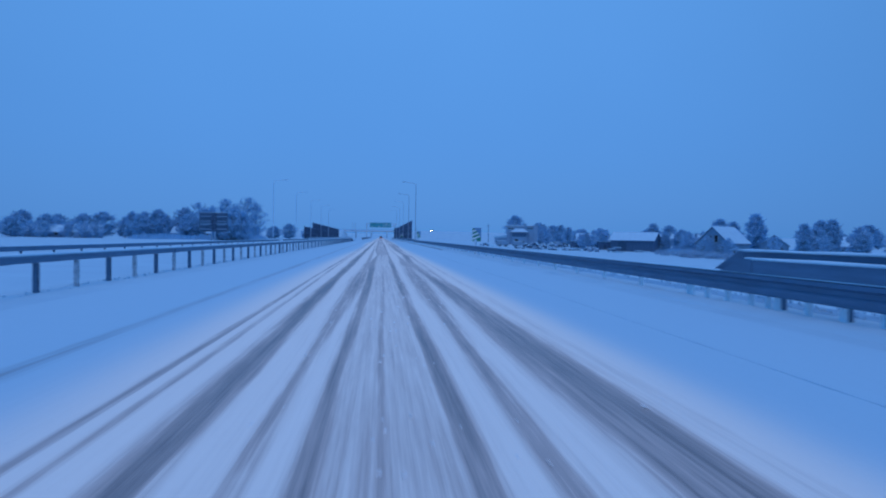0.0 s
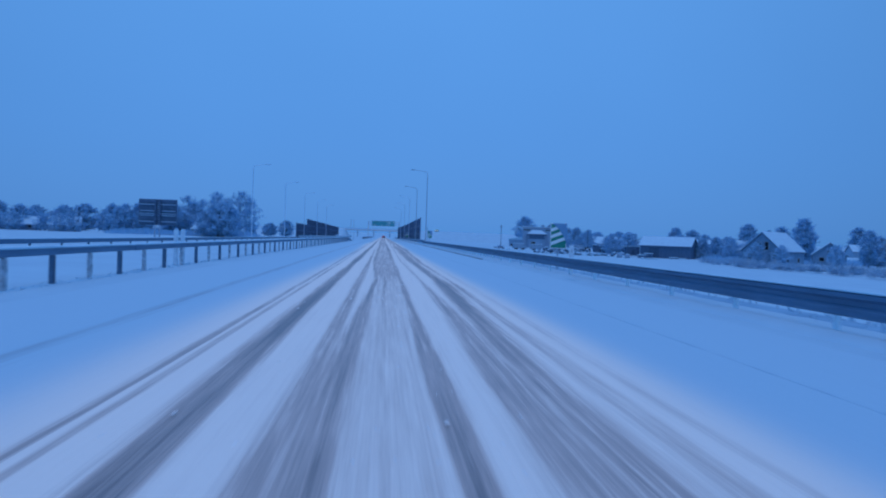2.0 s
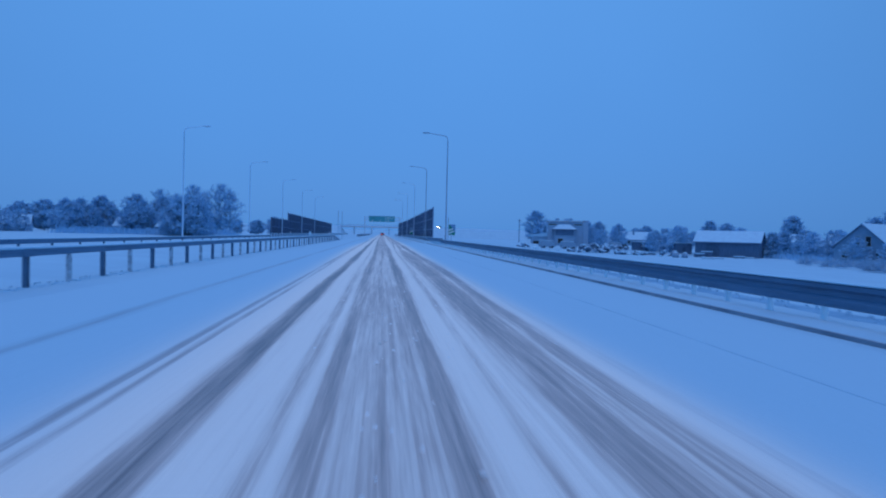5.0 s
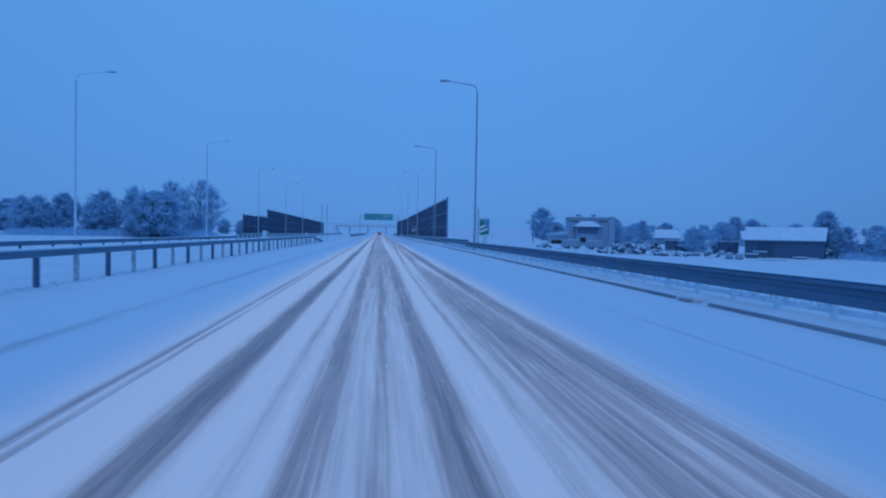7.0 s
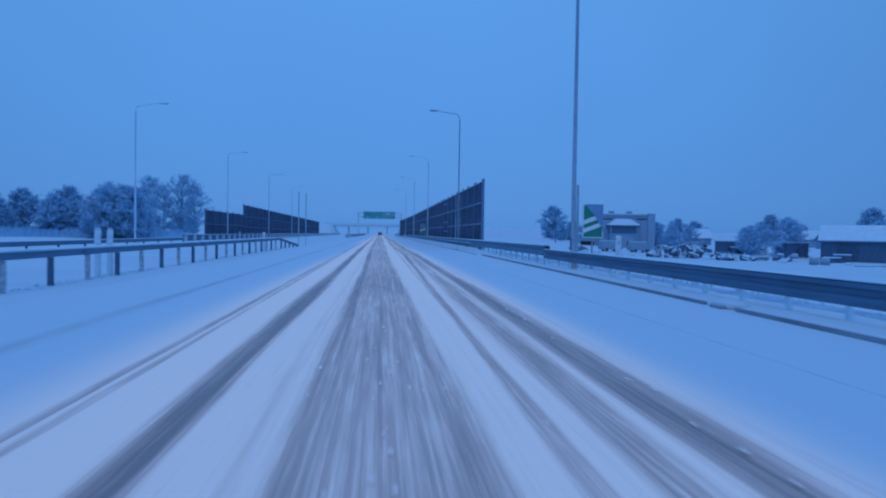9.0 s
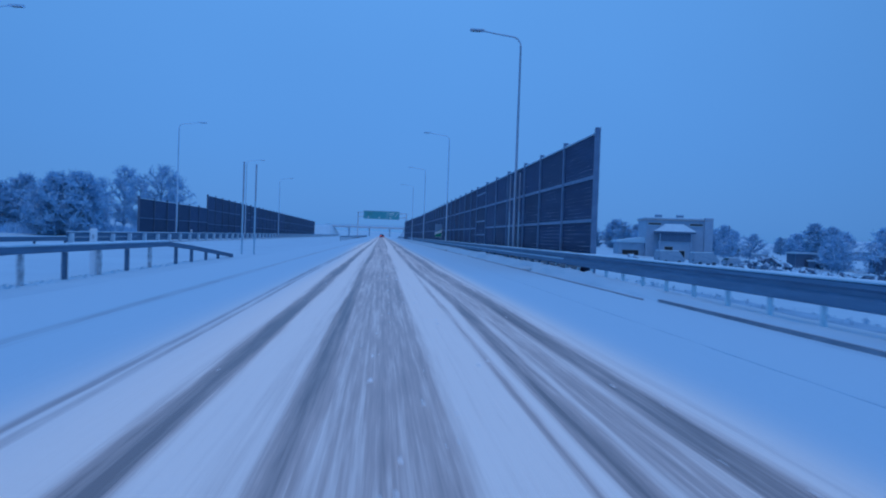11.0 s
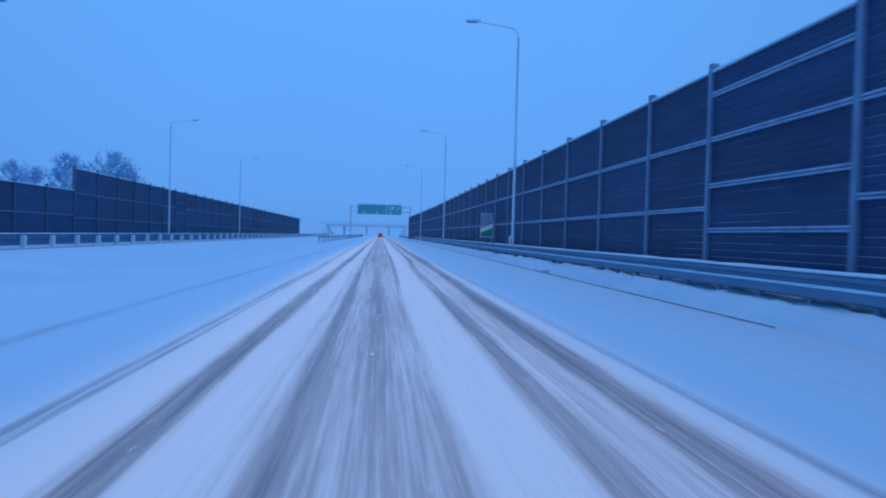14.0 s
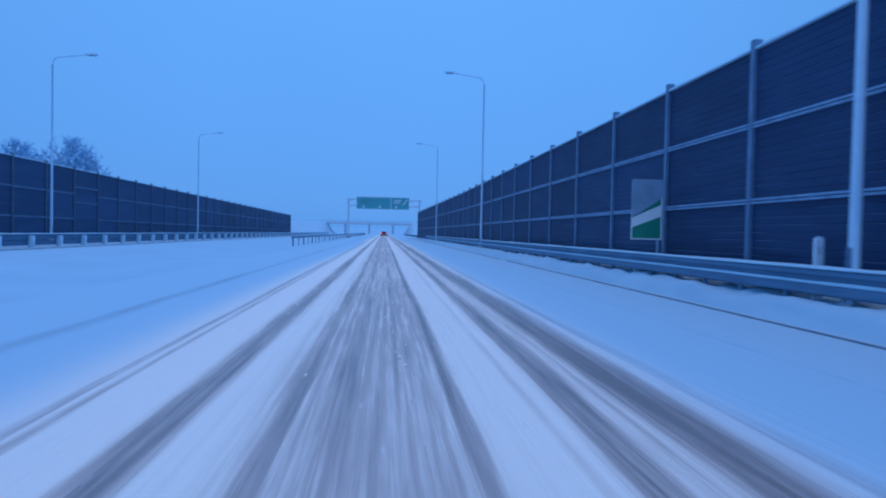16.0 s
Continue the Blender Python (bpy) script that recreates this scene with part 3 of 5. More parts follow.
def box_rail(name, x, y0, y1, gap, label, end=False, cap=0.055, drifted=True, sunk=0.0, deep=0.0):
    t = thing(name, label, "guard rail", kind="structure")
    t.location.z = -sunk
    prof = [(x - 0.06, 0.68 - deep), (x + 0.06, 0.68 - deep), (x + 0.06, 0.72), (x + 0.05, 0.76), (x + 0.06, 0.80), (x + 0.06, 0.85), (x - 0.06, 0.85)]

    def dive(y):
        s = min(1, max(0, (y - y1 + 9) / 9)) if end else 0.0
        return 0.4 * s * s, -0.70 * s ** 1.2
    part("beam", sweep(bmesh.new(), prof, steps(y0, y1, 3), dive), STEEL, t)
    part("snow_cap", snow_cap(x - 0.07, x + 0.07, y0, y1 - (9 if end else 0), 0.852, cap, x), ROOF_SNOW, t, "loose snow lying on the rail", smooth=True)
    plain, snowy = post_mesh(0.69, 0.11), drifted_post(0.69, 0.12)
    stop = y1 - (9 if end else 0)
    for k, y in enumerate(np.arange(y0 + 0.5, stop, gap)):
        p = part("post", snowy if drifted and k % 2 else plain, None, t)
        p.location = (x, y, -0.02)
    if end:
        for y in (y1 - 8, y1 - 6, y1 - 4, y1 - 2.2):
            p = part("post", plain, None, t)
            p.location, p.scale = (x + dive(y)[0], y, -0.02), (1, 1, max(0.1, (0.70 + dive(y)[1]) / 0.69))
    # joint sleeves
    for y in np.arange(y0 + 4.5, stop - 2, 12.0):
        part("joint_sleeve", boxed(x - 0.068, x + 0.068, y - 0.25, y + 0.25, 0.672, 0.858), STEEL, t)


def w_rail(name, x, y0, y1, gap, label, drop=0.0):
    """Corrugated beam facing -x, with snow on its top and in its trough."""
    t = thing(name, label, "guard rail", kind="structure")
    foot = 0.47 if drop else 0.42
    face = [(0.0, foot), (-0.07, foot + 0.04), (-0.08, 0.61), (-0.01, 0.67), (-0.01, 0.75), (-0.08, 0.80), (-0.08, 0.87), (0.0, 0.91)]
    prof = [(x + a, z) for a, z in face] + [(x + a + 0.02, z) for a, z in face[::-1]]
    t.location.z = drop
    part("beam", sweep(bmesh.new(), prof, steps(y0, y1, 4)), STEEL if drop else DUSTED_STEEL, t)
    if drop == 0:
        part("rear_beam", boxed(x + 0.16, x + 0.22, y0, y1, 0.60, 0.88), STEEL, t)
    part("snow_cap", snow_cap(x - 0.10, x + (0.03 if drop else 0.22), y0, y1, 0.905, 0.028 if drop else 0.055, 11), ROOF_SNOW, t, "snow lying along the top of the rail", smooth=True)
    if drop == 0:
        part("snow_in_trough", snow_cap(x - 0.085, x + 0.0, max(y0, 184), y1, 0.635, 0.05, 17), ROOF_SNOW, t, "snow caught in the beam's trough", smooth=True)
    plain, bare = drifted_post(0.86, 0.07, PLASTERED), drifted_post(0.86, 0.08, BLUE_GREY_SNOW)
    for k, y in enumerate(np.arange(y0 + 0.5, y1, gap)):
        if y < 80 and k % 2:
            continue
        p = part("post", plain if y < 187 else bare, None, t)
        p.location = (x + 0.09, y, -0.04)
        if drop == 0:
            q = part("spacer", SPACER, None, t)
            q.location = (x + 0.02, y, 0.55)


SPACER = mesh_of("spacer", boxed(0, 0.07, -0.05, 0.05, 0, 0.3), POST_STEEL)

box_rail("guard_rail_median", -8.0, -25.71, 191.0, 2.0735, "galvanised box-beam median guard rail on posts with snow on top", end=True)
box_rail("guard_rail_median_far", -8.0, 287, 520, 4.0, "galvanised box-beam median guard rail dim in the distance")
def rear_rail(x, y0, y1, gap):
    """A rail seen from behind: frosted posts stand before its beam."""
    t = thing("guard_rail_opposite", "snow-capped guard rail on frosted posts beyond the opposite carriageway", "guard rail", kind="structure")
    part("beam", sweep(bmesh.new(), [(x - .10, .46), (x - .06, .46), (x - .06, .54), (x - .09, .62), (x - .06, .70), (x - .06, .82), (x - .10, .82)], steps(y0, y1, 4)), STEEL, t)
    part("lower_beam", boxed(x - .16, x - .11, y0, y1, .10, .42), STEEL, t)
    part("snow_cap", snow_cap(x - .12, x + .06, y0, y1, .815, .055, 3), ROOF_SNOW, t, "snow lying on the rail", smooth=True)
    snowy = drifted_post(.74, .34, BLOWN_SNOW)
    for y in np.arange(y0 + .5, y1, gap):
        p = part("post", snowy, None, t, "post plastered with blown snow")
        p.location, p.scale = (x + .05, y, -.02), (3.2, .6, 1)


rear_rail(-22.0, 205, 500, 3.65)
box_rail("guard_rail_opposite_start", -22.0, -24, 204.8, 4.15, "low snow-capped guard rail beyond the opposite carriageway", drifted=False, sunk=0.36, deep=0.12)
w_rail("guard_rail_verge", 7.85, 158.6, 470, 1.65, "corrugated steel verge guard rail with snow on top")
w_rail("guard_rail_shoulder", 7.80, -24, 158.4, 1.65, "lower corrugated steel guard rail along the snowy shoulder", -0.17)


def bank_under_rail():
    """Ploughed snow heaped under the verge rail."""
    cols = [7.0 + 0.1 * k for k in range(11)] + [8.2, 8.45, 9.3]
    ys = [-24 + 0.4 * k for k in range(int((470 + 24) / 0.4))]
    verts, faces = [], []
    for y in ys:
        grow = 0.26 + 0.74 * min(1, max(0, (y - 168) / 14))
        for k, x in enumerate(cols):
            low = 1 if x < 7.65 else max(0.3, 1 - (x - 7.65) / 0.4)
            full = 1 if x < 7.65 else 1 + 0.35 * (x - 7.65)
            filled = min(1, max(0, (y - 188) / 10))
            crest = min(1, (x - 7.0) / 0.4) * (low + (full - low) * filled)
            h = (0.30 + 0.10 * noise.noise((x * 2, y * .5, 4)) + 0.11 * noise.noise((x * 3.5, y * 1.5, 8)) + 0.05 * noise.noise((x * 8, y * 4, 2))) * grow * crest
            verts.append((x + 0.10 * noise.noise((y * .6, k * .5, 0)), y, h if 0 < k < len(cols) - 1 else -0.03))
    n = len(cols)
    for j in range(len(ys) - 1):
        for i in range(n - 1):
            faces.append((j * n + i, j * n + i + 1, (j + 1) * n + i + 1, (j + 1) * n + i))
    me = bpy.data.meshes.new("snow_bank")
    me.from_pydata(verts, [], faces)
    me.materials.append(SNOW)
    me.shade_smooth()
    tagged(new("snow_bank", me), "lumpy ploughed snow heaped under the verge rail", "snow bank", kind="structure")


bank_under_rail()


def drift_at_barrier():
    """Drift between the verge rail and the foot of the noise barrier, coloured grey for shade."""
    cols = (7.92, 8.02, 8.14, 8.26, 8.40)
    ys = steps(183, 470, 0.5)
    verts = [(x, y, (-0.02 if k == 0 else 0.06 + 0.085 * k + 0.05 * noise.noise((x * 4, y * .8, 3)) + 0.03 * noise.noise((x * 9, y * 2.5, 6)))) for y in ys for k, x in enumerate(cols)]
    n = len(cols)
    faces = [(j * n + i, j * n + i + 1, (j + 1) * n + i + 1, (j + 1) * n + i) for j in range(len(ys) - 1) for i in range(n - 1)]
    me = bpy.data.meshes.new("snow_drift")
    me.from_pydata(verts, [], faces)
    # The darker snow colour stands in for shade behind the rail.
    me.materials.append(BLUE_GREY_SNOW)
    me.shade_smooth()
    tagged(new("snow_drift", me), "snow drift at the foot of the noise barrier, coloured grey for shade", "snow drift", kind="structure")


drift_at_barrier()


def verge_slope():
    """Darker patchy strip where the ground falls away behind the shoulder rail."""
    cols = (8.25, 8.45, 8.8, 9.3, 9.8, 10.3, 10.8)
    ys = steps(-24, 178, 1.0)
    verts = []
    for y in ys:
        for k, x in enumerate(cols):
            dx = 0.28 * noise.noise((y * .22, 3, k * .3)) + 0.10 * noise.noise((y * .9, 8, k))
            edge = k in (0, len(cols) - 1)
            verts.append((x + dx, y, land(x + dx, y) + (-0.03 if edge else 0.03 + 0.02 * noise.noise((x * 3, y * 2, 5)))))
    n = len(cols)
    faces = [(j * n + i, j * n + i + 1, (j + 1) * n + i + 1, (j + 1) * n + i) for j in range(len(ys) - 1) for i in range(n - 1)]
    me = bpy.data.meshes.new("verge_slope")
    me.from_pydata(verts, [], faces)
    me.materials.append(BLUE_GREY_SNOW)
    me.shade_smooth()
    tagged(new("verge_slope", me), "darker patchy slope behind the rail", "verge", kind="structure")


verge_slope()


# ---- noise barriers ----
def rib_panel(length, height, ribs, mat):
    """Ribbed panel in the y-z plane, its face towards -x."""
    bm = bmesh.new()
    prof = []
    for k in range(ribs):
        z = height * k / ribs
        s = height / ribs
        prof += [(0.0, z), (-0.009, z + s * 0.05), (-0.009, z + s * 0.90), (0.0, z + s * 0.94)]
    prof += [(0.0, height), (0.09, height), (0.09, 0.0)]
    sweep(bm, prof, (0, length))
    return mesh_of("panel", bm, mat)


def noise_wall(name, label, xat, y0, bay, bays, z0, row, rows_at, facing, panel_mat, column_mat, rail_mat, split, shifts, lift=lambda y: 0.0):
    t = thing(name, label, "noise barrier", kind="structure")
    pan = rib_panel(bay - 0.16, row - 0.05, 10, panel_mat)
    bm = boxed(-0.10, 0.10, -0.08, 0.08, 0, 1)
    col = mesh_of("column", bm, column_mat)
    led = mesh_of("snowy_rail", prism(bmesh.new(), [(0.05, -0.01), (-0.075, -0.01), (-0.078, 0.035), (-0.03, 0.042), (-0.03, 0.062), (-0.078, 0.068), (-0.075, 0.115), (0.05, 0.115)],
                                      0, bay - 0.16), rail_mat)
    seal = mesh_of("seal", boxed(-0.01, 0.05, 0, bay - 0.16, -0.04, 0.06), panel_mat)
    capm = snow_cap(-0.09, 0.12, 0, bay - 0.1, 0, 0.07, 5, 0.5)
    cap = mesh_of("snow_cap", capm, ROOF_SNOW)
    base = mesh_of("plinth", boxed(-0.02, 0.08, 0, bay - 0.16, -0.47, 0.0), panel_mat)
    at = [y0 + bay * k + shifts.get(k, 0) for k in range(bays + 1)]
    for k, y in enumerate(at):
        rows = rows_at(k)
        up = lift(y)
        top = z0 + up + rows * row
        c = part("column", col, None, t)
        c.location, c.scale = (xat(y), y, -0.4), (1, 1, max(rows_at(max(0, k - 1)), rows) * row + z0 + up + 0.62)
        if k == bays:
            break
        wide = at[k + 1] - y
        yaw = math.atan2(xat(y + wide) - xat(y), wide)
        start, turn = (y + 0.08, -yaw) if facing < 0 else (y + wide - 0.08, math.pi)

        def fix(name, mesh, z):
            q = part(name, mesh, None, t)
            q.location, q.rotation_euler, q.scale = (xat(y + .08), start, z), (0, 0, turn), (1, (wide - 0.16) / (bay - 0.16), 1)

        for r in range(rows):
            fix("panel", pan, z0 + up + r * row + 0.03)
            if r and not (k in split and r in split[k][0]):
                fix("rail", led, z0 + up + r * row - 0.045)
        if k in split:
            # a bay whose rails sit at other heights
            for z in split[k][1]:
                fix("rail", led, z + up)
            for r in split[k][0]:
                fix("seal", seal, z0 + up + r * row)
        fix("snow_cap", cap, top)
        fix("plinth", base, z0 + up)


noise_wall("noise_barrier_verge", "tall dark ribbed noise barrier in steel columns streaked with snow",
           lambda y: 8.5 - max(0, y - 300) * 0.014, 182.15, 4.625, 41, 0.52, 1.755, lambda k: 3, -1, PANEL, BARRIER_STEEL, BARRIER_RAIL, {6: ((1,), (1.66, 2.80, 5.14))}, {3: -0.6, 7: 0.75})
noise_wall("noise_barrier_opposite", "long dark panelled noise barrier with a stepped top beyond the far rail",
           lambda y: -26.0, 230.0, 4.66, 40, -0.1, 2.1, lambda k: 2 if k < 6 else 3, 1, PANEL_HAZED, BARRIER_DIM, BARRIER_STEEL, {12: ((1, 2), (0.75, 3.35, 4.66))}, {},
           lift=lambda y: 0.08 - 0.0047 * (y - 258) if y > 256 else 0.3)


# ---- street lamps ----
def street_lamp(steel, label):
    t = thing("street_lamp", label, "street lamp", "street lamps along the road")
    H = 13.4
    bm = bmesh.new()
    tube(bm, [(0, 0, -0.3), (0, 0, 1.2), (0, 0, 7), (0, 0, H)], [0.105, 0.10, 0.08, 0.055], 10)
    part("pole", bm, steel, t, smooth=True)
    bm = bmesh.new()
    pts = [(0, 0, H)] + [(-0.55 * (1 - math.cos(a)), 0, H + 0.55 * math.sin(a)) for a in (0.4, 0.8, 1.2, 1.45)] + [(-1.6, 0, H + 0.68), (-2.4, 0, H + 0.80)]
    tube(bm, pts, [0.05] * 5 + [0.042, 0.036], 8)
    part("arm", bm, steel, t, smooth=True)
    bm = boxed(-3.2, -2.3, -0.15, 0.15, H + 0.76, H + 0.85, 0.03)
    lum = part("lamp_head", bm, steel, t)
    part("diffuser", boxed(-3.1, -2.55, -0.11, 0.11, H + 0.742, H + 0.762), GLASS, lum)
    part("snow_cap", boxed(-3.2, -2.35, -0.14, 0.14, H + 0.848, H + 0.885, 0.015), ROOF_SNOW, lum)
    part("base_sleeve", boxed(-0.16, 0.16, -0.16, 0.16, -0.1, 0.35, 0.03), CONCRETE, t)
    part("service_hatch", boxed(-0.115, -0.09, -0.06, 0.06, 0.8, 1.3, 0.005), STEEL, t)
    return t


LAMP = street_lamp(LAMP_STEEL, "tall thin galvanised street lamp with a curved arm, unlit")
LAMP.matrix_basis = pose(8.08, 154.9, 0)
copy_thing(LAMP, pose(8.22, 196.95, 0))
# Farther lamps take the paler steel that imitates haze.
HAZED_LAMP = street_lamp(HAZED_STEEL, "tall thin street lamp coloured pale to stand in for haze, unlit")
HAZED_LAMP.matrix_basis = pose(8.0, 238.2, 0)
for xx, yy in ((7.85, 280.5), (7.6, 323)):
    copy_thing(HAZED_LAMP, pose(xx, yy, 0))
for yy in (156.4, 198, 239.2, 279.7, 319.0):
    copy_thing(HAZED_LAMP, pose(-24.8, yy, 0, 0, 0, 180))


# ---- countdown boards ----
def countdown_board(y, stripes, snow_left, x, z0, tall):
    t = thing("countdown_board", "green countdown board with %s white slanted stripe%s, half snow-plastered" % (("one", "two", "three")[stripes - 1], "s" if stripes > 1 else ""),
              "road sign", "exit countdown boards", (x, y, 0))
    W, z1 = (0.47 if snow_left else 0.43), z0 + tall
    px = 0.38 if snow_left else 0.0
    part("post", tube(bmesh.new(), [(px, .05, -0.3), (px, .05, z1)], [0.038, 0.038], 8), LAMP_STEEL, t)
    board = part("board", boxed(-W, W, -0.012, 0.012, z0, z1, 0.004), GREEN, t)
    bm = bmesh.new()
    for a in ((-W, -W + .035, z0, z1), (W - .035, W, z0, z1), (-W + .035, W - .035, z0, z0 + .035), (-W + .035, W - .035, z1 - .035, z1)):
        box(bm, a[0], a[1], -0.018, -0.0135, a[2], a[3])
    part("border", bm, WHITE, board, "white reflective border")
    for k in range(stripes):
        z = z0 + (0.16 if stripes == 3 else 0.20) + 0.35 * k
        bm = bmesh.new()
        lo = [(-W + .04, z), (W - .04, z + .30), (W - .04, z + .48), (-W + .04, z + .18)]
        if snow_left:
            lo = [(-W + .04, z0 + .36), (W - .04, z0 + .69), (W - .04, z0 + 1.03), (-W + .04, z0 + .65)]
        a = [bm.verts.new((p, -0.0175, q)) for p, q in lo]
        b = [bm.verts.new((p, -0.0125, q)) for p, q in lo]
        bm.faces.new(a)
        for i in range(4):
            bm.faces.new((a[i], b[i], b[(i + 1) % 4], a[(i + 1) % 4]))
        part("stripe", bm, WHITE, board, "white reflective slanted stripe")
    # wind-driven snow stuck on part of the face
    bm = bmesh.new()
    rim = [(-W, z1), (W, z1)]
    if snow_left:
        edge = [(W, z1 - 0.52), (0.2, z1 - 0.72), (-0.05, z1 - 0.88), (-0.25, z1 - 1.02), (-W, z1 - 1.12)]
    else:
        edge = [(W, z0 + 0.25), (0.33, z0 + 0.52), (0.18, z0 + 0.78), (0.03, z0 + 0.98), (-0.14, z0 + 1.15), (-0.30, z1 - 0.04)]
        rim = [(-0.28, z1), (W, z1)]
    lo = rim + edge
    a = [bm.verts.new((p, -0.034 - 0.006 * noise.noise((p * 5, q * 5, y)), q)) for p, q in lo]
    b = [bm.verts.new((p, -0.0185, q)) for p, q in lo]
    bm.faces.new(a[::-1])
    for i in range(len(lo)):
        bm.faces.new((a[i], a[(i + 1) % len(lo)], b[(i + 1) % len(lo)], b[i]))
    bmesh.ops.recalc_face_normals(bm, faces=bm.faces[:])
    part("snow_crust", bm, RIME if snow_left else CRUST, board, "snow stuck to the board's face")


countdown_board(62.0, 3, False, 9.03, 1.05, 1.30)
countdown_board(154.7, 2, False, 8.85, 1.32, 1.40)
countdown_board(246.6, 1, True, 7.75, 1.34, 1.78)


def delineator(x, y, h, label="white plastic delineator post standing by the guard rail"):
    t = thing("delineator", label, "delineator post", "delineator posts", (x, y, 0))
    part("body", boxed(-0.10, 0.10, -0.03, 0.03, -0.05, h, 0.02), PLASTIC, t)
    part("snow_tip", boxed(-0.06, 0.06, -0.02, 0.02, h - 0.005, h + 0.03, 0.012), ROOF_SNOW, t)
    part("reflector", boxed(-0.025, 0.025, -0.036, -0.0305, h - 0.30, h - 0.16), FROST_STEEL, t, "frosted reflector plate")


for a in ((-8.2, 176, 1.28), (8.12, 56.4, 1.25), (8.3, 150.2, 1.41), (8.05, 239.2, 1.46), (8.15, 339, 1.4), (-22.4, 237, 1.2)):
    delineator(*a)


for yy in (55.8, 56.7, 148.2, 149.1):
    box_t = thing("marker_block", "white snow-plastered marker post behind the median rail", "marker", "white marker posts", (-8.27, yy, 0))
    part("body", boxed(-.088, .088, -.05, .05, -.05, 1.36, .03), BLOWN_SNOW, box_t)
    part("snow_tip", boxed(-.075, .075, -.045, .045, 1.355, 1.41, .02), ROOF_SNOW, box_t)


DULL_STEEL = material("dull_frosted_steel", (0.38, 0.44, 0.52), 0.7, second=(0.30, 0.36, 0.44), scale=3)


def bare_post(x, y, h, label="bare upright steel post standing in the snowy median", group="bare median posts"):
    t = thing("steel_post", label, "post", group, (x, y, 0))
    part("shaft", boxed(-0.04, 0.04, -0.04, 0.04, -0.3, h, 0.008), DULL_STEEL, t)
    part("snow_plaster", boxed(-0.045, 0.045, -0.062, -0.0405, -0.1, 3.1, 0.006), SNOW, t, "snow blown against the post")
    part("cap", boxed(-0.045, 0.045, -0.045, 0.045, h, h + 0.04, 0.01), ROOF_SNOW, t)


bare_post(-8.2, 196.3, 5.4)
bare_post(-7.45, 196.1, 5.25)
bare_post(8.46, 155.6, 3.55, "bare steel post standing close to the lamp pole", "bare posts at the noise barrier")
for xx, yy in ((8.0, 197.5), (8.25, 195.8)):
    bare_post(xx, yy, 5.4, "pale bare steel post standing before the dark noise barrier", "bare posts at the noise barrier")


# ---- big signs ----
def sign_back(x0, x1, y, z0, z1):
    t = thing("direction_sign_rear", "dark rear of a large direction sign with snowy ribs", "road sign", at=((x0 + x1) / 2, y, 0), turn=0)
    half = (x1 - x0) / 2
    tall = z1 - z0
    for s in (-1, 1):
        pn = part("panel", boxed(min(s * .01, s * half), max(s * .01, s * half), 0, 0.03, z0, z1, 0.004), SIGN_BACK, t)
        for k, f in enumerate((.12, .36, .43, .54, .79)):
            z = z0 + tall * f
            inner, outer = 0.36 + 0.12 * (k % 2), half - (.05, .16, .10, .22, .06)[k]
            part("stiffener", boxed(min(s * .16, s * (half - .05)), max(s * .16, s * (half - .05)), -0.07, -0.002, z - 0.05, z + 0.02), STEEL, pn)
            part("snow_strip", boxed(min(s * inner, s * outer), max(s * inner, s * outer), -0.068, -0.002, z + 0.021, z + 0.085, 0.01), ROOF_SNOW, pn, "snow lying on the rib")
        part("post", boxed(s * 0.28 - 0.07, s * 0.28 + 0.07, -0.2, -0.072, -0.6, z0 + 0.05), LAMP_STEEL, t, "frosted lower post")
        part("spine", boxed(s * 0.28 - 0.07, s * 0.28 + 0.07, -0.2, -0.072, z0 + 0.051, z1 - 0.1), FROST_DIM, t)
    part("frost_band", boxed(-half + .05, half - .05, -0.03, -0.003, z1 - 0.34, z1 - 0.02, 0.008), FROST_DIM, t, "frosted upper edge")
    part("snow_cap", boxed(-half, half, -0.03, 0.05, z1, z1 + 0.06, 0.02), ROOF_SNOW, t)


FROST_DIM = material("thin_frost_on_metal", (0.12, 0.195, 0.29), 0.8, second=(0.065, 0.115, 0.185), scale=2.2, stretch=(1, 1, 1.6))
sign_back(-29.5, -25.0, 111.4, 1.82, 4.92)


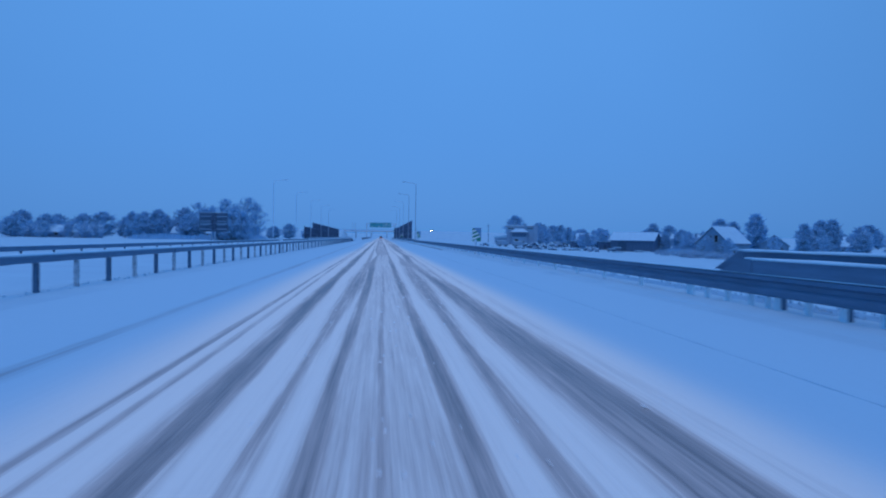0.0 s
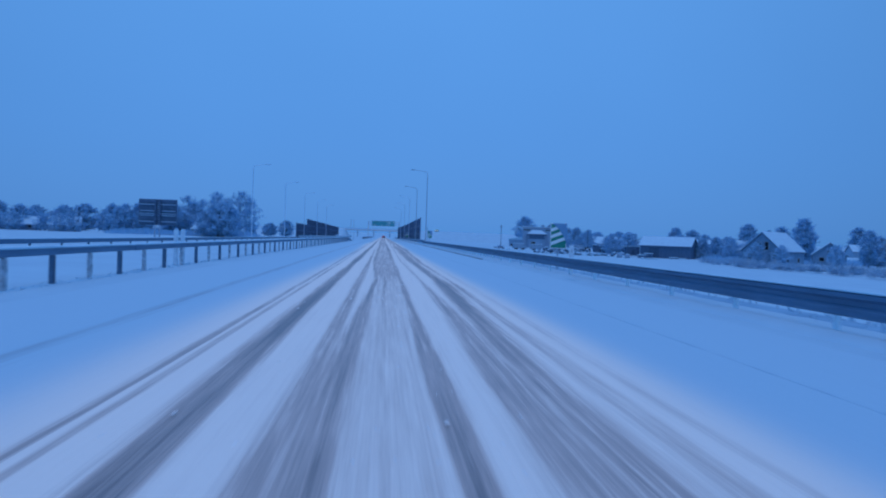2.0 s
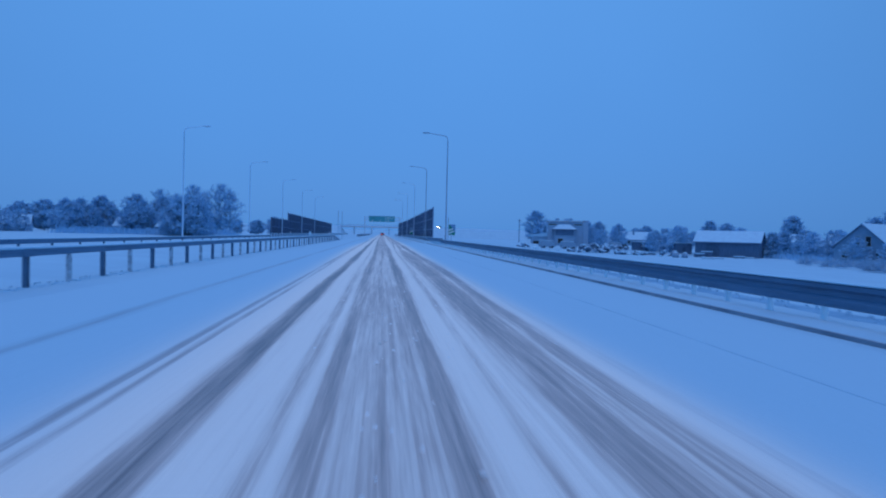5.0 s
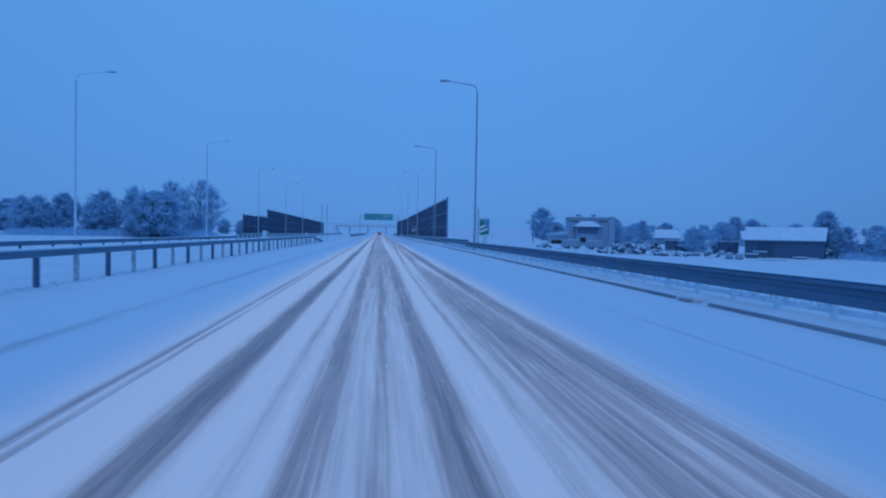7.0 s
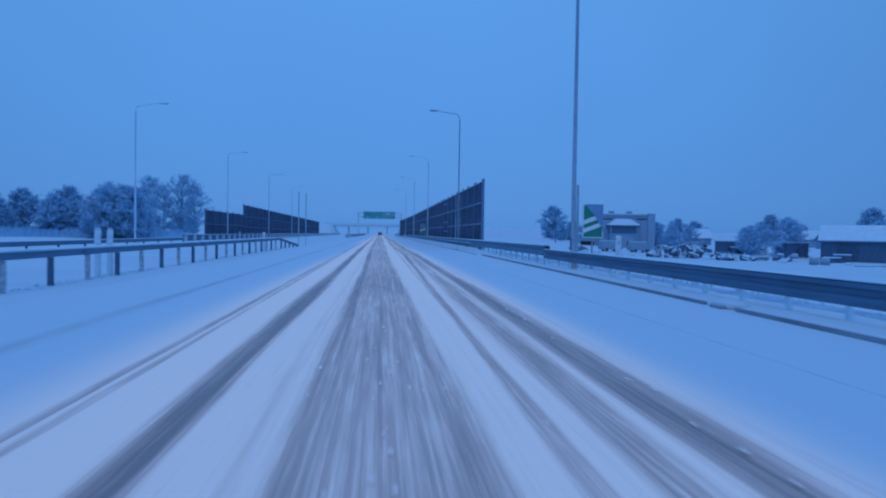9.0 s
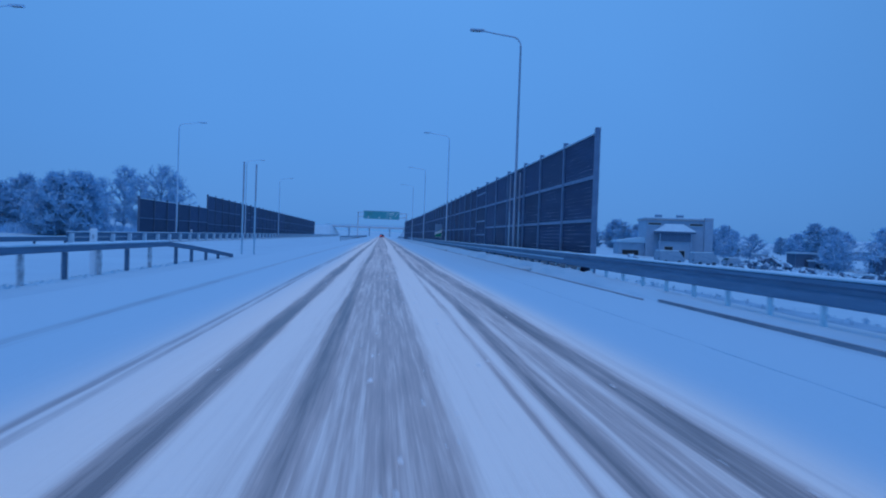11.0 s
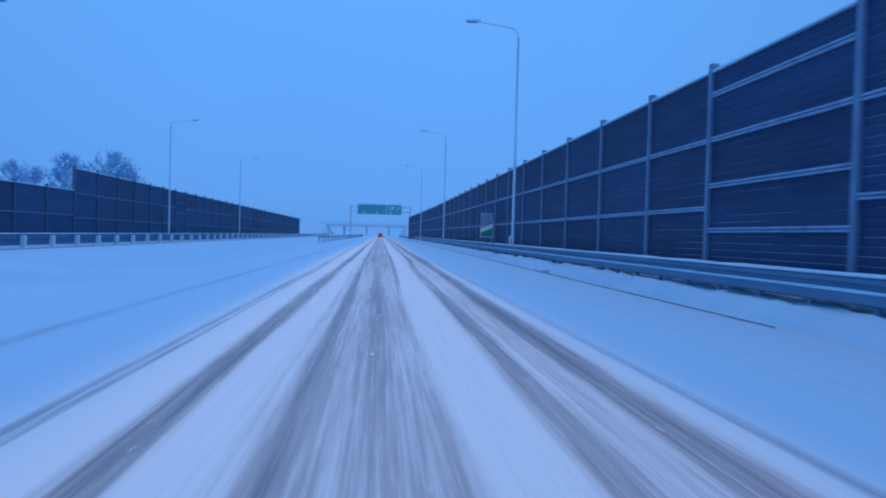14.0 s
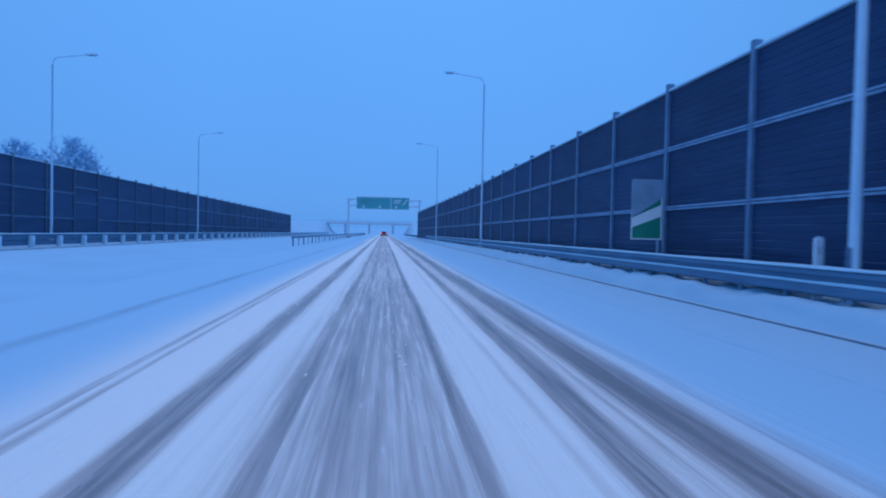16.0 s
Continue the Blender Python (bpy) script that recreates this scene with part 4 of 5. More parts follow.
def gantry(y):
    t = thing("sign_gantry", "steel portal gantry over the road carrying a long green direction sign", "sign gantry", at=(0, y, -0.7))
    for x in (-8.0, 8.2):
        part("leg", boxed(x - 0.2, x + 0.2, 0.1, 0.5, 0.4, 9.6, 0.02), HAZED_CONCRETE, t)
        part("footing", boxed(x - 0.5, x + 0.5, -0.2, 0.8, 0.4, 1.1, 0.05), CONCRETE, t)
    for z in (8.0, 9.4):
        part("cross_beam", boxed(-8.0, 8.2, 0.2, 0.4, z - 0.12, z + 0.12), HAZED_CONCRETE, t)
    for k in range(12):
        x = -7.6 + 1.37 * k
        part("brace", tube(bmesh.new(), [(x, .3, 8.1 if k % 2 else 9.3), (x + 1.37, .3, 9.3 if k % 2 else 8.1)], [0.04, 0.04], 6), HAZED_CONCRETE, t)
    for x0, x1 in ((-6.2, 1.6), (1.66, 5.8)):
        p = part("sign_panel", boxed(x0, x1, -0.05, 0.0, 7.3, 10.0, 0.01), GREEN_HAZED, t)
        bm = bmesh.new()
        for a in ((x0 + .05, x0 + .09, 7.35, 9.95), (x1 - .09, x1 - .05, 7.35, 9.95), (x0 + .09, x1 - .09, 7.35, 7.39), (x0 + .09, x1 - .09, 9.91, 9.95)):
            box(bm, a[0], a[1], -0.06, -0.052, a[2], a[3])
        part("border", bm, WHITE, p, "white reflective border")
        if x0 < 0:
            for x in (-4.6, -0.9):
                bm = bmesh.new()
                box(bm, x - .09, x + .09, -0.06, -0.052, 7.8, 8.2)
                bm.faces.new([bm.verts.new((x + dx, -0.056, z)) for dx, z in ((-.32, 7.86), (0, 7.5), (.32, 7.86))])
                part("lane_arrow", bm, WHITE, p, "white downward lane arrow")
            for k, (a, b) in enumerate(((-4.9, -2.9), (-4.9, -3.4))):
                part("text_bar", boxed(a, b, -0.06, -0.052, 9.2 - .5 * k, 9.42 - .5 * k), GREEN_PALE, p)
        else:
            bm = bmesh.new()
            box(bm, 2.71, 2.89, -0.06, -0.052, 7.8, 8.2)
            bm.faces.new([bm.verts.new((2.8 + dx, -0.056, z)) for dx, z in ((-.32, 7.86), (0, 7.5), (.32, 7.86))])
            part("lane_arrow", bm, WHITE, p, "white downward lane arrow")
            for k, (a, b) in enumerate(((2.3, 4.0), (2.3, 3.7))):
                part("text_bar", boxed(a, b, -0.06, -0.052, 9.25 - .5 * k, 9.45 - .5 * k), WHITE, p, "white bar of lettering too small to read")
            bm = bmesh.new()
            tube(bm, [(4.3, -.056, 8.3), (4.75, -.056, 8.8), (5.3, -.056, 9.5)], [0.08, 0.08, 0.10], 4)
            part("exit_arrow", bm, WHITE, p, "white slanted exit arrow")
    part("snow_cap", boxed(-6.2, 5.8, -0.05, 0.1, 10.0, 10.1, 0.03), ROOF_SNOW, t)


GREEN_PALE = material("faded_sign_lettering", (0.06, 0.30, 0.22), 0.5, second=(0.10, 0.36, 0.28))
gantry(380)


def overpass(y):
    t = thing("overpass", "concrete road bridge crossing over the carriageways in the distance", "bridge", at=(-9, y, 0), kind="structure")
    part("deck", boxed(-29, 29, -5.5, 5.5, 5.9, 7.1, 0.05), HAZED_CONCRETE, t)
    for s in (-5.4, 5.2):
        pr = part("parapet", boxed(-32, 32, s, s + 0.2, 7.1, 7.35), HAZED_CONCRETE, t)
        for k in range(33):
            part("railing_post", boxed(-32 + 2 * k - .03, -32 + 2 * k + .03, s + .07, s + .13, 7.35, 8.3), LAMP_STEEL, pr)
        part("handrail", boxed(-32, 32, s + .05, s + .15, 8.25, 8.33), LAMP_STEEL, pr)
    for x in (-15, 0, 15):
        for yy in (-3, 3):
            part("pier", boxed(x - .45, x + .45, yy - .45, yy + .45, -0.3, 5.9, 0.1), HAZED_CONCRETE, t)
    for s in (-1, 1):
        part("abutment", boxed(s * 29 - 1, s * 29 + 1, -6, 6, -0.3, 7.1), HAZED_CONCRETE, t)


overpass(BRIDGE_Y)


# ---- trees and shrubs ----
def twig_cloud(seed, h, spread, trunk_h, clumps, twigs, droop=0.0, upright=0.0, twig_mat=None, thick=0.0048):
    """A bare frosted tree: trunk, limbs that fork, and thin twigs at their tips."""
    rng = random.Random(seed)
    wood, fine = bmesh.new(), bmesh.new()
    tube(wood, [(0, 0, -0.4), (0.05 * h * rng.uniform(-.3, .3), 0, trunk_h), (rng.uniform(-.3, .3), rng.uniform(-.3, .3), h * 0.62), (rng.uniform(-.5, .5), rng.uniform(-.5, .5), h * 0.9)],
         [0.022 * h, 0.017 * h, 0.009 * h, 0.002 * h], 6)
    for c in range(clumps):
        u = (c + rng.random()) / clumps
        z = trunk_h * 0.7 + (h * 0.95 - trunk_h * 0.7) * u
        bulge = math.sin(math.pi * (0.14 + 0.83 * u)) ** 0.65
        a = rng.uniform(0, 6.283)
        r = spread * bulge * rng.uniform(0.35, 1.05)
        tip = Vector((r * math.cos(a), r * math.sin(a), z + upright * h * 0.10 * rng.random()))
        root = Vector((0, 0, max(trunk_h * 0.6, z - r * (0.7 + upright))))
        knee = root.lerp(tip, 0.5) + Vector((0, 0, 0.10 * r))
        tube(wood, [root, knee, tip], [0.008 * h, 0.005 * h, 0.0016 * h], 4)
        for k in range(twigs):
            s = knee.lerp(tip, rng.uniform(0.1, 1.1))
            d = Vector((rng.gauss(0, 1), rng.gauss(0, 1), rng.gauss(0.45 + upright, 0.8) - droop)).normalized()
            ln = h * rng.uniform(0.05, 0.13)
            side = d.cross(Vector((rng.gauss(0, 1), rng.gauss(0, 1), rng.gauss(0, 1)))).normalized() * h * thick
            e = s + d * ln + Vector((0, 0, -droop * ln * 0.6))
            fine.faces.new([fine.verts.new(p) for p in (s - side, s + side, e)])
            for q in range(2):
                b = s.lerp(e, rng.uniform(0.3, 0.8))
                dd = (d + Vector((rng.gauss(0, .8), rng.gauss(0, .8), rng.gauss(0, .8)))).normalized() * ln * 0.55
                fine.faces.new([fine.verts.new(p) for p in (b - side, b + side, b + dd)])
    return mesh_of("trunk", wood, BARK), mesh_of("crown", fine, twig_mat or TWIG)


def tree_kind(name, label, category, group, meshes):
    t = thing(name, label, category, group)
    part("trunk", meshes[0], None, t)
    part("crown", meshes[1], None, t)
    return t


BROAD = [tree_kind("broadleaf_tree", "bare frosted broadleaf tree standing in the snow", "tree", "frosted trees", twig_cloud(3, 11, 4.9, 1.6, 100, 30, thick=0.008)),
         tree_kind("broadleaf_tree", "dense bare frosted tree standing in the snow", "tree", "frosted trees", twig_cloud(8, 12, 5.6, 1.2, 120, 30, thick=0.008))]
TALL = [tree_kind("tall_tree", "tall slender frosted birch with drooping twigs", "tree", "frosted trees", twig_cloud(12, 17, 5.4, 4.0, 46, 24, droop=0.5)),
        tree_kind("tall_tree", "tall upright frosted poplar beside the fields", "tree", "frosted trees", twig_cloud(21, 17, 5.0, 3.5, 46, 24, upright=0.45))]
SMALL = [tree_kind("small_tree", "small round bare fruit tree dusted with frost", "tree", "frosted trees", twig_cloud(31, 5.2, 2.7, 0.4, 80, 26, twig_mat=TWIG_DARK, thick=0.007))]
DENSE = [tree_kind("garden_tree", "dense dark garden tree with little frost", "tree", "frosted trees", twig_cloud(41, 11, 4.6, 0.9, 130, 32, twig_mat=TWIG_DARK, thick=0.008)),
         tree_kind("garden_tree", "tall dense garden tree beside the houses", "tree", "frosted trees", twig_cloud(44, 13, 4.0, 1.0, 130, 32, upright=0.3, twig_mat=TWIG_DARK, thick=0.008))]
used = set()


def plant(kinds, k, x, y, size=1.0, wide=1.0):
    ob = kinds[k % len(kinds)]
    m = pose(x, y, land(x, y) - 0.05, 0, 0, (x * 37 + y * 53) % 360) @ Matrix.Diagonal((size * wide, size * wide, size, 1))
    if ob.name in used:
        return copy_thing(ob, m)
    used.add(ob.name)
    ob.matrix_basis = m
    return ob


# verge side: round the houses and along the fields
for x, y, s in ((149, 251.3, 1.2), (131, 236, .75), (141, 209, .68), (146, 212, .85), (151, 209, .78), (160, 206, .9), (166, 216, 1.1), (172, 200, .85), (178, 214, 1.0), (112, 252, .8),
                (108, 262, .9), (88, 278, .75), (122, 262, .85), (190, 196, .9), (205, 214, 1.1), (196, 232, 1.0)):
    plant(DENSE, int(x), x, y, s)
for x, y, s in ((84, 271, 1.25), (91, 268, 1.35), (80, 292, 1.0), (74, 300, 1.1), (118, 246, 1.3), (122, 240, 1.3), (116, 240, 1.2), (116, 212, .9),
                (128, 205, 1.0), (140, 198, 1.1), (93, 282, 1.2), (73.4, 289, 1.0), (94, 271, 1.3), (120, 232, 1.2), (112, 218, 1.0)):
    plant(SMALL, int(x), x, y, s)
for x, y, s in ((90, 450, 0.85), (116, 450, .8), (130, 452, .9), (102, 411, .95), (113, 409, 1.0)):
    plant(BROAD, int(x), x, y, s)
rng = random.Random(5)
for k in range(44):
    x = 100 + 7.5 * k + rng.uniform(-6, 6)
    y = 455 - 3.6 * k + rng.uniform(-30, 30)
    plant(BROAD if k % 3 else DENSE, k, x, y, rng.uniform(.75, 1.25), 1.25)
for k in range(16):
    x, y = 215 + rng.uniform(0, 90), 150 + 13 * k + rng.uniform(-5, 5)
    plant(BROAD, k, x, y, rng.uniform(.7, 1.1), 1.1)

for x, y, s in ((84, 336, 1.05), (98, 338, 1.0), (160, 268, 1.05), (115, 560, 1.9), (150, 575, 1.6)):
    plant(BROAD, int(x), x, y, s)

# opposite side: a grove and a far tree belt
for k, (x, y, s) in enumerate(((-73, 398, 1.30), (-79, 402, 1.46), (-85, 399, .96), (-92, 403, .96), (-99, 398, .90), (-107, 404, .86))):
    plant(TALL, k, x, y, s)
for k, (x, y, s) in enumerate(((-66, 307, 1.15), (-70, 310, 1.1), (-67, 300, 1.1), (-72, 303, 1.1), (-90, 352, 1.3), (-96, 348, 1.4), (-101, 354, 1.35),
                               (-108, 346, 1.3), (-113, 350, 1.25), (-84, 340, 1.1), (-122, 340, 1.1), (-79, 330, 1.0), (-62, 300, 1.1), (-64, 305, 1.12), (-74, 324, 1.1), (-86, 325, 1.1), (-91, 323, 1.0), (-106, 326, 1.0), (-112, 322, .95), (-89, 334, 1.15), (-115, 336, 1.1), (-130, 352, 1.2))):
    plant(BROAD, k + 1, x, y, s)
for k in range(34):
    x = -165 - 6.0 * k + rng.uniform(-8, 8)
    y = 352 - 3.2 * k + rng.uniform(-25, 25)
    plant(BROAD, k, x, y, rng.uniform(.75, 1.1), 1.3)
for k, x in enumerate((-138, -146, -155, -163, -172, -181, -190, -200)):
    plant(SMALL, k, x, 338 + 5 * (k % 3), 1.25, 1.3)
for k in range(40):
    x = -118 - 6.5 * k + rng.uniform(-4, 4)
    y = 430 - 2.2 * k + rng.uniform(-12, 12)
    plant(BROAD, k, x, y, rng.uniform(.95, 1.3), 1.35)
for k in range(12):
    x, y = -60 - 7 * k + rng.uniform(-3, 3), 500 + rng.uniform(-20, 60)
    plant(BROAD, k, x, y, rng.uniform(.7, 1.0), 1.3)


def thicket(name, label, x0, x1, y0, y1, h, count, seed, mat, base=0.0):
    """Low snowy growth: many thin stems leaning every way."""
    r = random.Random(seed)
    verts, faces = [], []
    for _ in range(count):
        x, y = r.uniform(x0, x1), r.uniform(y0, y1)
        edge = min(1, (x - x0) / 2 + .25, (x1 - x) / 2 + .25, (y - y0) / 3 + .25, (y1 - y) / 3 + .25)
        z = land(x, y) + base
        hh = h * edge * r.uniform(.5, 1.05) * (0.75 + 0.45 * noise.noise((x * .12, y * .12, seed)))
        a = r.uniform(0, 6.283)
        w = 0.02 + 0.012 * h
        dx, dy = math.cos(a) * w, math.sin(a) * w
        lx, ly = r.gauss(0, .22) * hh, r.gauss(0, .22) * hh
        n = len(verts)
        verts += [(x - dx, y - dy, z - .05), (x + dx, y + dy, z - .05), (x + lx * .5 + dx * 1.6, y + ly * .5 + dy * 1.6, z + hh * .6), (x + lx, y + ly, z + hh),
                  (x + lx * .5 - dx * 1.6, y + ly * .5 - dy * 1.6, z + hh * .55)]
        faces.append((n, n + 1, n + 2, n + 3, n + 4))
    me = bpy.data.meshes.new(name)
    me.from_pydata(verts, [], faces)
    me.materials.append(mat)
    return tagged(new(name, me), label, name.replace("_", " "), kind="stuff")


def bushes(name, label, x0, x1, y0, y1, count, twigs, seed, mat):
    """Rounded bushes of fine twigs that grow into one another."""
    r = random.Random(seed)
    verts, faces = [], []
    for _ in range(count):
        cx, cy = r.uniform(x0, x1), r.uniform(y0, y1)
        R = r.uniform(1.3, 2.8) * (0.85 + 0.5 * noise.noise((cx * .11, cy * .11, seed)))
        c = Vector((cx, cy, land(cx, cy) + 0.15 * R))
        for _ in range(twigs):
            d = Vector((r.gauss(0, 1), r.gauss(0, 1), abs(r.gauss(0.25, .8)))).normalized()
            ln = R * r.uniform(.65, 1.12)
            a, e = c + d * ln * r.uniform(.1, .55), c + d * ln + Vector((r.gauss(0, .12), r.gauss(0, .12), r.gauss(0, .1)))
            side = d.cross(Vector((r.gauss(0, 1), r.gauss(0, 1), r.gauss(0, 1)))).normalized() * r.uniform(.018, .045)
            n = len(verts)
            verts += [a - side, a + side, e]
            faces.append((n, n + 1, n + 2))
    me = bpy.data.meshes.new(name)
    me.from_pydata(verts, [], faces)
    me.materials.append(mat)
    return tagged(new(name, me), label, name.replace("_", " "), kind="stuff")


bushes("shrub_thicket", "low tangled rounded shrubs dusted with snow at the field edge", 84, 98, 132, 203, 130, 190, 2, SHRUB)
thicket("dry_grass", "frosted dry grass on the verge slope behind the rail", 8.5, 10.6, -10, 182, 0.24, 3000, 6, GRASS)
thicket("undergrowth", "dark leafless undergrowth below the grove", -112, -57, 304, 350, 3.4, 9000, 12, TWIG_DARK)
thicket("undergrowth", "leafless garden bushes along the village edge", 108, 180, 226, 262, 2.2, 7000, 13, TWIG_DARK)
thicket("dry_grass", "frosted dry grass tufts under the median rail", -8.5, -7.7, -20, 186, 0.10, 2200, 7, GRASS)
thicket("dry_grass", "frosted dry weeds along the far field edge", 60, 100, 262, 286, 0.8, 1500, 9, GRASS)


# ---- houses ----
def window(parent, x, y, z, w, h, axis="y", sgn=-1):
    """A framed pane on a wall facing along the axis."""
    if axis == "y":
        f = part("window", boxed(x - w / 2 - .08, x + w / 2 + .08, min(y, y + sgn * .06), max(y, y + sgn * .06), z - .08, z + h + .08), WHITE_TRIM, parent)
        part("pane", boxed(x - w / 2, x + w / 2, min(y + sgn * .05, y + sgn * .075), max(y + sgn * .05, y + sgn * .075), z, z + h), GLASS, f)
        part("sill", boxed(x - w / 2 - .12, x + w / 2 + .12, min(y, y + sgn * .16), max(y, y + sgn * .16), z - .16, z - .085), ROOF_SNOW, f)
    else:
        f = part("window", boxed(min(x, x + sgn * .06), max(x, x + sgn * .06), y - w / 2 - .08, y + w / 2 + .08, z - .08, z + h + .08), WHITE_TRIM, parent)
        part("pane", boxed(min(x + sgn * .05, x + sgn * .075), max(x + sgn * .05, x + sgn * .075), y - w / 2, y + w / 2, z, z + h), GLASS, f)
        part("sill", boxed(min(x, x + sgn * .16), max(x, x + sgn * .16), y - w / 2 - .12, y + w / 2 + .12, z - .16, z - .085), ROOF_SNOW, f)


WHITE_TRIM = material("window_trim", (0.55, 0.55, 0.54), 0.6, second=(0.48, 0.48, 0.48))


def gable_body(w, l, eave, ridge, mat, parent):
    """Gable ends face along y."""
    return part("wall", prism(bmesh.new(), [(-w / 2, -1.5), (w / 2, -1.5), (w / 2, eave), (0, ridge), (-w / 2, eave)], -l / 2, l / 2), mat, parent)


def gable_roof(w, l, eave, ridge, parent, over=0.5, thick=0.16):
    slope = (ridge - eave) / (w / 2)
    for s in (-1, 1):
        xe, ze = s * (w / 2 + over), eave - slope * over
        o = [(xe, ze + .02), (0, ridge + .02), (0, ridge + .02 + thick), (xe, ze + .02 + thick)]
        r = part("roof", prism(bmesh.new(), o, -l / 2 - over, l / 2 + over), TIMBER, parent)
        o = [(xe * .985, ze + .03 + thick), (0, ridge + .02 + thick), (0, ridge + .27 + thick), (xe * .985, ze + .22 + thick)]
        part("roof_snow", prism(bmesh.new(), o, -l / 2 - over + .06, l / 2 + over - .06), ROOF_SNOW, r, "thick even snow on the roof")


def house(name, label, x, y, turn, w, l, eave, ridge, mat, wins=(), chimney=True, z=None, group="village houses"):
    t = thing(name, label, "house", group, (x, y, (land(x, y) if z is None else z)), turn)
    wall = gable_body(w, l, eave, ridge, mat, t)
    gable_roof(w, l, eave, ridge, t)
    for (wx, wz, ww, wh) in wins:
        window(wall, wx, -l / 2, wz, ww, wh)
    for k in range(2):
        window(wall, -w / 2, -l / 4 + k * l / 2, 1.0, 1.1, 1.3, "x", -1)
        window(wall, w / 2, -l / 4 + k * l / 2, 1.0, 1.1, 1.3, "x", 1)
    if chimney:
        c = part("chimney", boxed(-w * .18 - .4, -w * .18 + .4, l * .1 - .4, l * .1 + .4, ridge - 2, ridge + 0.9, .03), BRICK_WALL, t)
        part("snow_cap", boxed(-w * .18 - .42, -w * .18 + .42, l * .1 - .42, l * .1 + .42, ridge + 0.9, ridge + 1.05, .05), ROOF_SNOW, c)
    return t


house("gable_house", "unfinished grey block house with steep snowy roof and empty windows", 120, 222.7, -61, 12.5, 12.5, 4.4, 9.8, BRICK_WALL,
      [(-0.9, 4.7, 1.1, 2.3), (1.4, 4.7, 1.1, 2.3), (-3.8, 1.8, 1.2, 1.3), (3.8, 1.8, 1.2, 1.3)], z=-3.6)
house("small_gable_house", "small grey gabled outbuilding with dark window holes", 143.5, 230, -32, 9.4, 8, 2.6, 6.2, BRICK_WALL,
      [(0, 3.4, 1.1, 1.6), (-2.2, 0.5, 1.3, 1.2), (2.2, 0.5, 1.3, 1.2)], chimney=False, z=-2.5)
for k, (x, y, turn, w, l, e, r) in enumerate(((165, 372, 70, 9, 16, 3, 6.2), (150, 330, 80, 9, 12, 3, 6), (170, 300, 60, 9, 11, 3, 6.4),
                                              (205, 285, 70, 8, 12, 3, 6), (135, 272, 78, 8, 9, 3.2, 6.4), (186, 246, 40, 8, 10, 3, 5.6), (178, 176, 60, 6, 8, 2.2, 4.2), (128, 395, 80, 10, 18, 3, 6.5),
                                              (200, 400, 75, 9, 13, 3, 6), (240, 340, 75, 9, 13, 3, 6))):
    house("cottage", "distant cottage with a snow-covered gable roof", x, y, turn, w, l, e, r, (PLASTER, BRICK_WALL, TIMBER)[k % 3], [(-1.8, 1, 1.1, 1.3), (1.8, 1, 1.1, 1.3)])
for k, (x, y, turn, w, l, e, r) in enumerate(((-148, 352, -70, 9, 13, 3, 6.4), (-168, 356, -75, 8, 12, 2.8, 6), (-77, 317, 42, 5.2, 6, 3.0, 5.6), (-97, 333, 78, 5.5, 6.5, 3.0, 5.6), (-180, 372, -80, 9, 14, 3, 6),
                                              (-205, 360, -70, 9, 12, 3, 6.2), (-238, 345, -75, 9, 13, 3, 6), (-270, 330, -70, 8, 12, 3, 6))):
    house("cottage", "dim cottage among frosted trees with a snowy roof", x, y, turn, w, l, e, r, (PLASTER, TIMBER, BRICK_WALL)[k % 3], [(-1.8, 1, 1.1, 1.3), (1.8, 1, 1.1, 1.3)])


def barn():
    t = thing("barn", "long dark timber barn with a low snow-covered roof", "barn", at=(101.2, 255.8, -3.1), turn=51)
    w, l, e, r = 9, 17.2, 4.4, 7.2
    wall = gable_body(w, l, e, r, TIMBER, t)
    for k in range(21):
        yy = -l / 2 + .4 + k * .82
        part("batten", BATTEN, None, wall).location = (-w / 2 - .03, yy, 0)
    gable_roof(w, l, e, r, t, 0.6)
    part("door", boxed(-w / 2 - .10, -w / 2 - .065, 2, 5.5, 0.2, 3.6, .01), SIGN_BACK, t)


BATTEN = mesh_of("batten", boxed(-.03, .03, -.05, .05, -0.5, 4.35), TIMBER)
barn()


